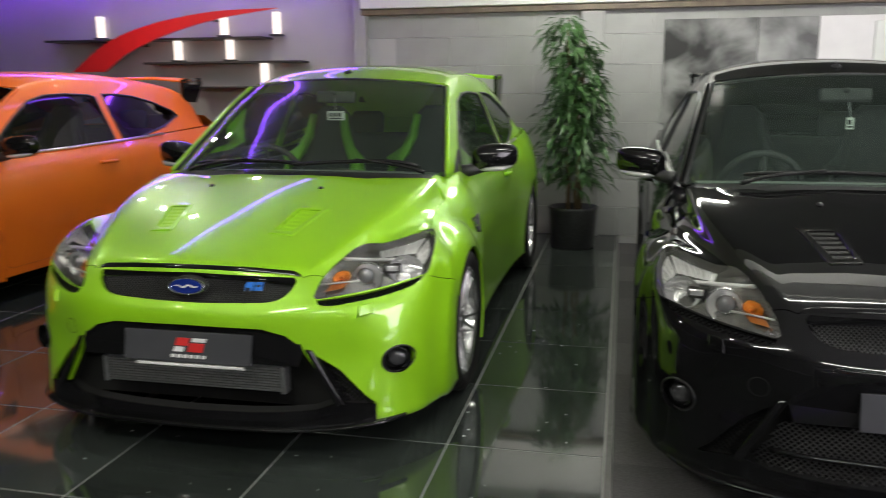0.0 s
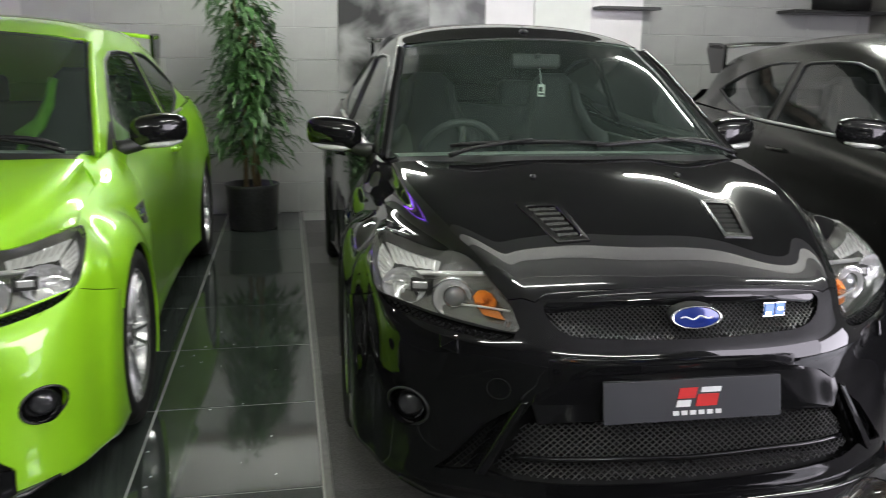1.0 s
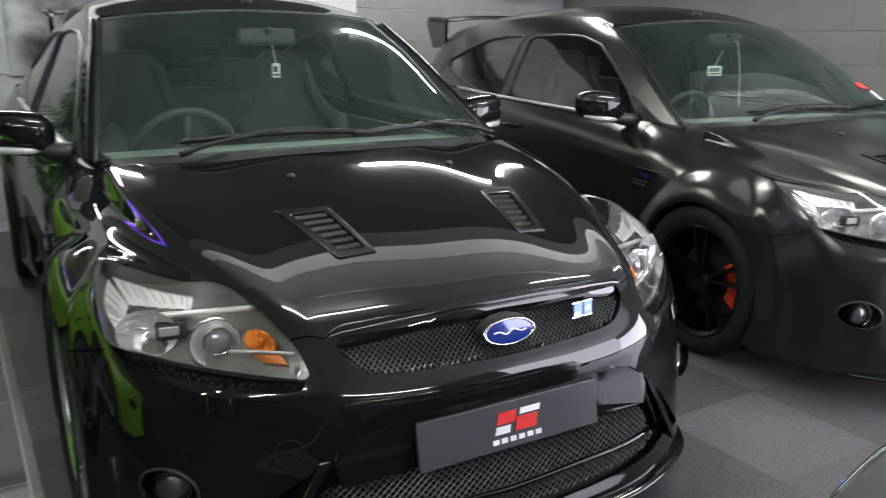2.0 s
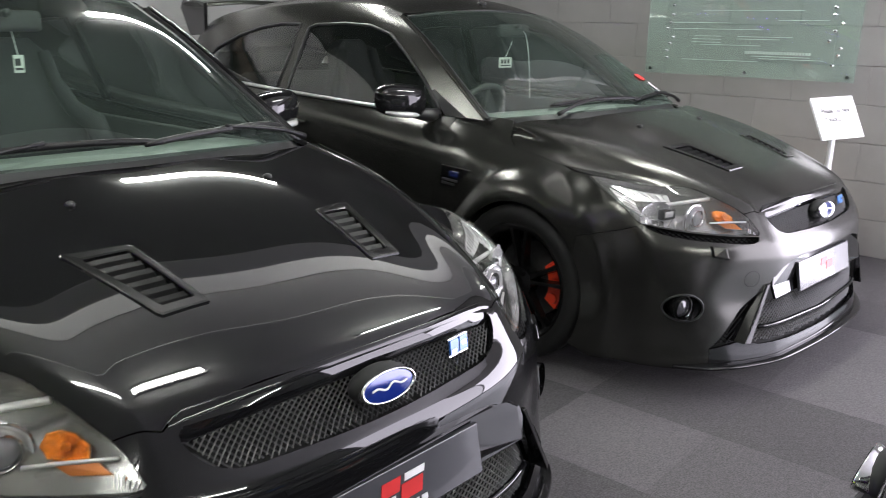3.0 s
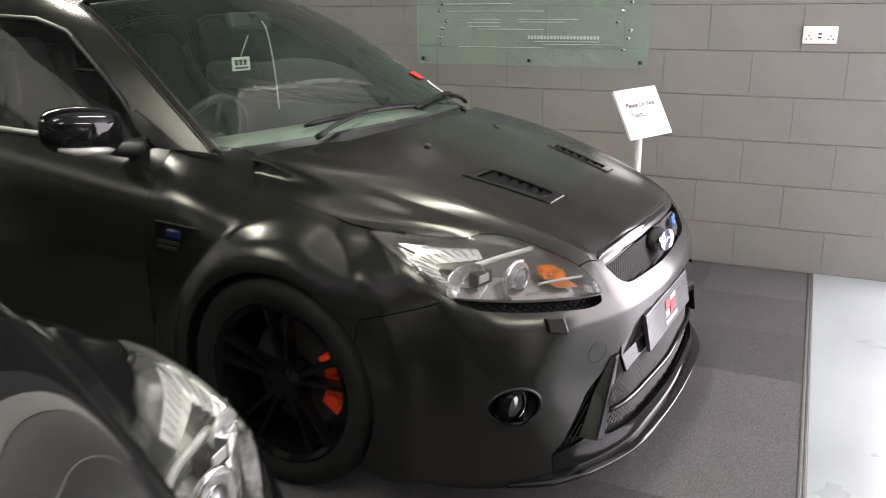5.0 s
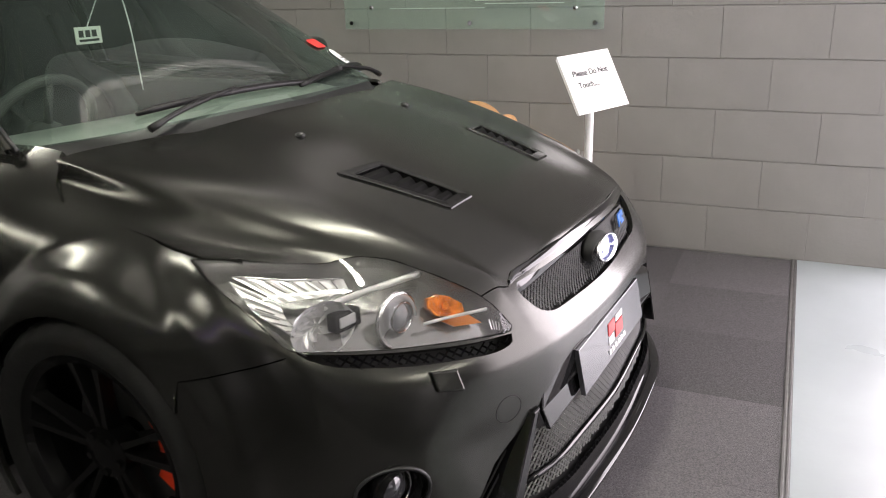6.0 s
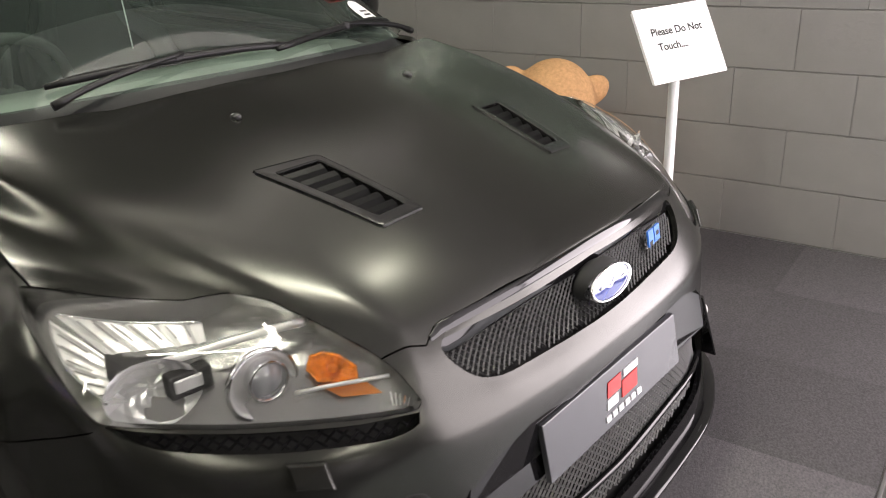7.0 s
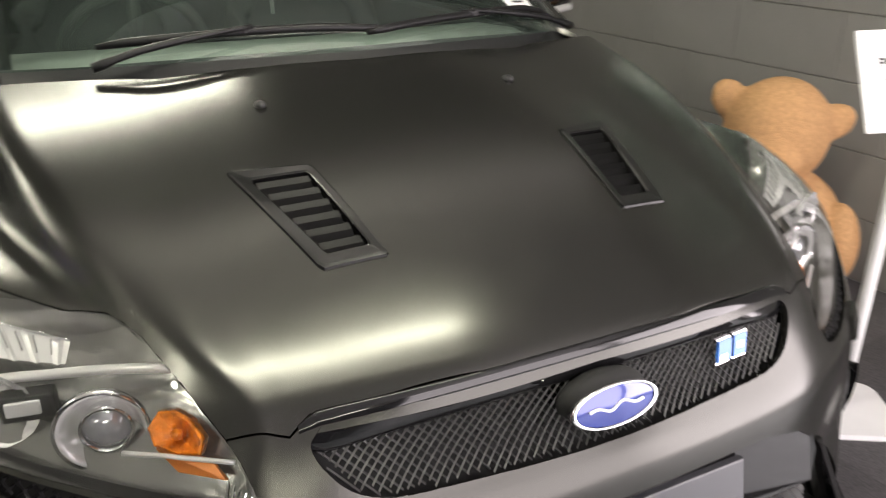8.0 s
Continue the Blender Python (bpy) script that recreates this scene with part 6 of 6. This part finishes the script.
for side in (-.55, .53):
    for k in range(9):
        b = bmesh.new()
        y, z = side + rnd.uniform(-.04, .04), .1 + .05 * k + rnd.uniform(-.01, .01)
        ball(b, (-.008, y, z), .011, (.6, 1, 1), 8)
        part("etched_dot", b, M_CHROME, pan)
b = bmesh.new()
for k in range(22):
    u = -.42 + .019 * k
    box(b, -.010, -.0065, u, u + .012, .150, .168)
part("etched_bars", b, M_ETCH, pan)

# ---- prints and boards on the back wall ----
def board_on_wall(name, x0, x1, z0, z1, m, label, cat="picture", d=.025):
    b = bmesh.new()
    box(b, x0, x1, WALL_Y - d - .003, WALL_Y - .003, z0, z1, .003)
    return tagged(finish(name, b, m, smooth=False), label, cat)


def photo(name, dark, light, scale, lo, hi):
    """A monochrome photographic print: soft masses with harder broken detail over them."""
    m, nt, bs = nodes_of(name)
    bs.inputs["Roughness"].default_value = 0.35
    tc = nt.nodes.new("ShaderNodeTexCoord")
    n1 = nt.nodes.new("ShaderNodeTexNoise")
    n1.inputs["Scale"].default_value, n1.inputs["Detail"].default_value, n1.inputs["Distortion"].default_value = scale, 9, .5
    v = nt.nodes.new("ShaderNodeTexVoronoi")
    v.inputs["Scale"].default_value = scale * 2.0
    nt.links.new(tc.outputs["Object"], n1.inputs["Vector"])
    nt.links.new(tc.outputs["Object"], v.inputs["Vector"])
    mix = nt.nodes.new("ShaderNodeMath")
    mix.operation = "MULTIPLY_ADD"
    mix.inputs[1].default_value = .16
    nt.links.new(v.outputs["Distance"], mix.inputs[0])
    nt.links.new(n1.outputs["Fac"], mix.inputs[2])
    ramp = nt.nodes.new("ShaderNodeMapRange")
    ramp.inputs["From Min"].default_value, ramp.inputs["From Max"].default_value = lo, hi
    ramp.inputs["To Min"].default_value, ramp.inputs["To Max"].default_value = dark, light
    nt.links.new(mix.outputs[0], ramp.inputs["Value"])
    comb = nt.nodes.new("ShaderNodeCombineColor")
    for k in range(3):
        nt.links.new(ramp.outputs["Result"], comb.inputs[k])
    nt.links.new(comb.outputs[0], bs.inputs["Base Color"])
    return m


board_on_wall("wall_print", 1.13, 1.91, 1.04, 1.95, photo("print_dark", .006, .30, 2.6, .44, .74), "black and white photographic print on the back wall")
board_on_wall("wall_print", 1.915, 2.40, 1.04, 1.95, photo("print_light", .08, .44, 2.0, .38, .72), "grey photographic print on the back wall")
M_BOARDW = mat("white_gloss_board", (0.80, 0.77, 0.79), 0.25, vary=0.05, scale=3)
board_on_wall("white_board", 2.405, 3.86, 1.04, 1.95, M_BOARDW, "plain white board on the back wall", "board")
b = bmesh.new()
box(b, 2.84, 3.36, WALL_Y - .05, WALL_Y - .03, 1.45, 1.90, .004)
tagged(finish("poster", b, M_PAPER, smooth=False), "white poster fixed on the board", "poster")
b = bmesh.new()
box(b, 3.38, 3.95, WALL_Y - .22, WALL_Y - .0285, 1.775, 1.80, .004)
tagged(finish("wall_shelf", b, M_SHELF, smooth=False), "thin dark shelf on the back wall", "shelf", "wall shelves")
b = bmesh.new()
box(b, 5.2, 6.15, WALL_Y - .30, WALL_Y - .001, 1.78, 1.81, .004)
tagged(finish("wall_shelf", b, M_SHELF, smooth=False), "thin dark shelf holding dark parts", "shelf", "wall shelves")
b = bmesh.new()
spin(b, [(.18, .0), (.25, .0), (.25, .16), (.18, .16), (.14, .08)], 28, Matrix.Translation((5.75, WALL_Y - .16, 1.812)), closed=True)
tagged(finish("spare_tyre", b, M_RUBBER), "black tyre lying on the dark shelf", "tyre")

# ---- display wall behind the orange car ----
for x0, x1, z in ((-5.0, -2.62, 1.85), (-3.9, -2.25, 1.62), (-3.4, -1.9, 1.38)):
    b = bmesh.new()
    box(b, x0, x1, WALL_Y - .24, WALL_Y + .03, z, z + .02, .003)
    tagged(finish("wall_shelf", b, M_SHELF, smooth=False), "thin dark display shelf", "shelf", "wall shelves")
for x, z in ((-4.49, 1.88), (-3.11, 1.88), (-2.55, 1.88), (-3.63, 1.645), (-3.06, 1.645), (-2.7, 1.405)):
    t = thing("display_light", pose(x, WALL_Y - .02, z), "upright warm white display light on a shelf", "lamp", "display lights")
    b = bmesh.new()
    box(b, -.06, .06, -.05, .04, .0, .018, .003)
    part("base", b, M_SHELF, t)
    b = bmesh.new()
    box(b, -.036, .036, -.02, .02, .018, .23, .006)
    part("diffuser", b, M_NICHE, t)
b = bmesh.new()
up = spline([(-4.66, 0, 1.55), (-4.25, 0, 1.83), (-3.75, 0, 2.0), (-3.1, 0, 2.10), (-2.42, 0, 2.12)], 22)
dn = spline([(-4.30, 0, 1.55), (-4.0, 0, 1.74), (-3.55, 0, 1.91), (-3.0, 0, 2.04), (-2.42, 0, 2.115)], 22)
rows = [[b.verts.new((p[0], WALL_Y - .30 + dy, p[2])) for p, dy in ((u, 0), (d, 0), (d, .03), (u, .03))] for u, d in zip(up, dn)]
for p, q in zip(rows, rows[1:]):
    for j in range(4):
        b.faces.new((p[j], q[j], q[(j + 1) % 4], p[(j + 1) % 4]))
b.faces.new(rows[0])
bmesh.ops.recalc_face_normals(b, faces=b.faces[:])
arc = finish("arc_panel", b, M_RED, smooth=False)
tagged(arc, "red curved panel sweeping across the display wall", "wall panel")
for x in (-4.0, -3.2):
    b = bmesh.new()
    box(b, x - .015, x + .015, WALL_Y - .268, WALL_Y + .03, 1.80 if x < -3.5 else 2.03, 1.83 if x < -3.5 else 2.05)
    part("bracket", b, M_SHELF, arc)


# ---- floor, carpet and wall pieces ----
def pieces(name, mesh, spots, parent):
    for x, y, z in spots:
        o = new(name, mesh)
        o.parent = parent
        o.location = (x, y, z)


def piece_mesh(name, w, d, h, material, bevel):
    """A block with its lower corner at the origin; its upper or outer rim is eased."""
    b = bmesh.new()
    box(b, 0, w, 0, d, 0, h)
    es = [e for e in b.edges]
    bmesh.ops.bevel(b, geom=es, offset=bevel, segments=1, profile=0.5, affect="EDGES")
    me = bpy.data.meshes.new(name)
    b.to_mesh(me)
    b.free()
    me.materials.append(material)
    return me


TILE_W, TILE_D, GROUT = .605, .668, .006
tile_me = piece_mesh("tile", TILE_W - GROUT, TILE_D - GROUT, .011, M_TILE, .0012)
last_me = piece_mesh("tile", TILE_W - GROUT, WALL_Y - (3.02 + 7 * TILE_D) - .002, .011, M_TILE, .0012)
spots = [(TRIM_X - .014 - TILE_W * (i + 1), 3.02 + TILE_D * j + GROUT / 2, -.0115) for i in range(14) for j in range(-8, 7)]
# unseen stretch before the carpet, tiled black to darken the bumper reflections
spots += [(TRIM_X - .008 + TILE_W * i, CARPET_Y - .04 - TILE_D * (j + 1), -.0115) for i in range(4) for j in range(7)]
pieces("tile", tile_me, [s for s in spots if s[1] > FRONT_Y - .5], floor)
pieces("tile", last_me, [(TRIM_X - .014 - TILE_W * (i + 1), 3.02 + TILE_D * 7 + GROUT / 2, -.0115) for i in range(14)], floor)
# pale specks on the tiles
rnd = random.Random(21)
b = bmesh.new()
for k in range(110):
    x, y, a, r = rnd.uniform(-1.3, .74), rnd.uniform(1.3, 5.2), rnd.uniform(0, 3.1), rnd.uniform(.0022, .0055)
    ball(b, (x, y, .0008), r, (1.0, .45, .25), 6, Matrix.Rotation(a, 4, "Z"))
tagged(finish("floor_grit", b, M_WHITE), "small pale specks scattered over the black tiles", "grit", kind="stuff")
carpet = bmesh.new()
box(carpet, TRIM_X + .013, WALL_X + .01, CARPET_Y, WALL_Y + .01, -.0125, -.006)
carpet = tagged(finish("carpet", carpet, M_CARPET, smooth=False), "grey carpet laid in square tiles with mixed pile direction", "carpet", kind="structure")
CT = .4895
ct_me = piece_mesh("carpet_tile", CT - .0003, CT - .0003, .0075, M_CARPET, .0004)
pieces("carpet_tile", ct_me, [(TRIM_X + .014 + CT * i, CARPET_Y + CT * j, -.0065) for i in range(11) for j in range(11)], carpet)
BH, BL, JT, JV = .232, .450, .004, .0016
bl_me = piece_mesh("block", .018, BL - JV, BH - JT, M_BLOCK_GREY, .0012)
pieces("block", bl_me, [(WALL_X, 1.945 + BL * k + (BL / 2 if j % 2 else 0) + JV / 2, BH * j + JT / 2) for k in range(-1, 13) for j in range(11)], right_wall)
BH2, BL2 = .262, .53
bb_me = piece_mesh("block", BL2 - JT, .018, BH2 - JT, M_BLOCK_PALE, .003)
pieces("block", bb_me, [(-1.62 + BL2 * i - (BL2 / 2 if j % 2 else 0) + .27, WALL_Y, BH2 * j + JT / 2) for i in range(15) for j in range(8)], back_wall)
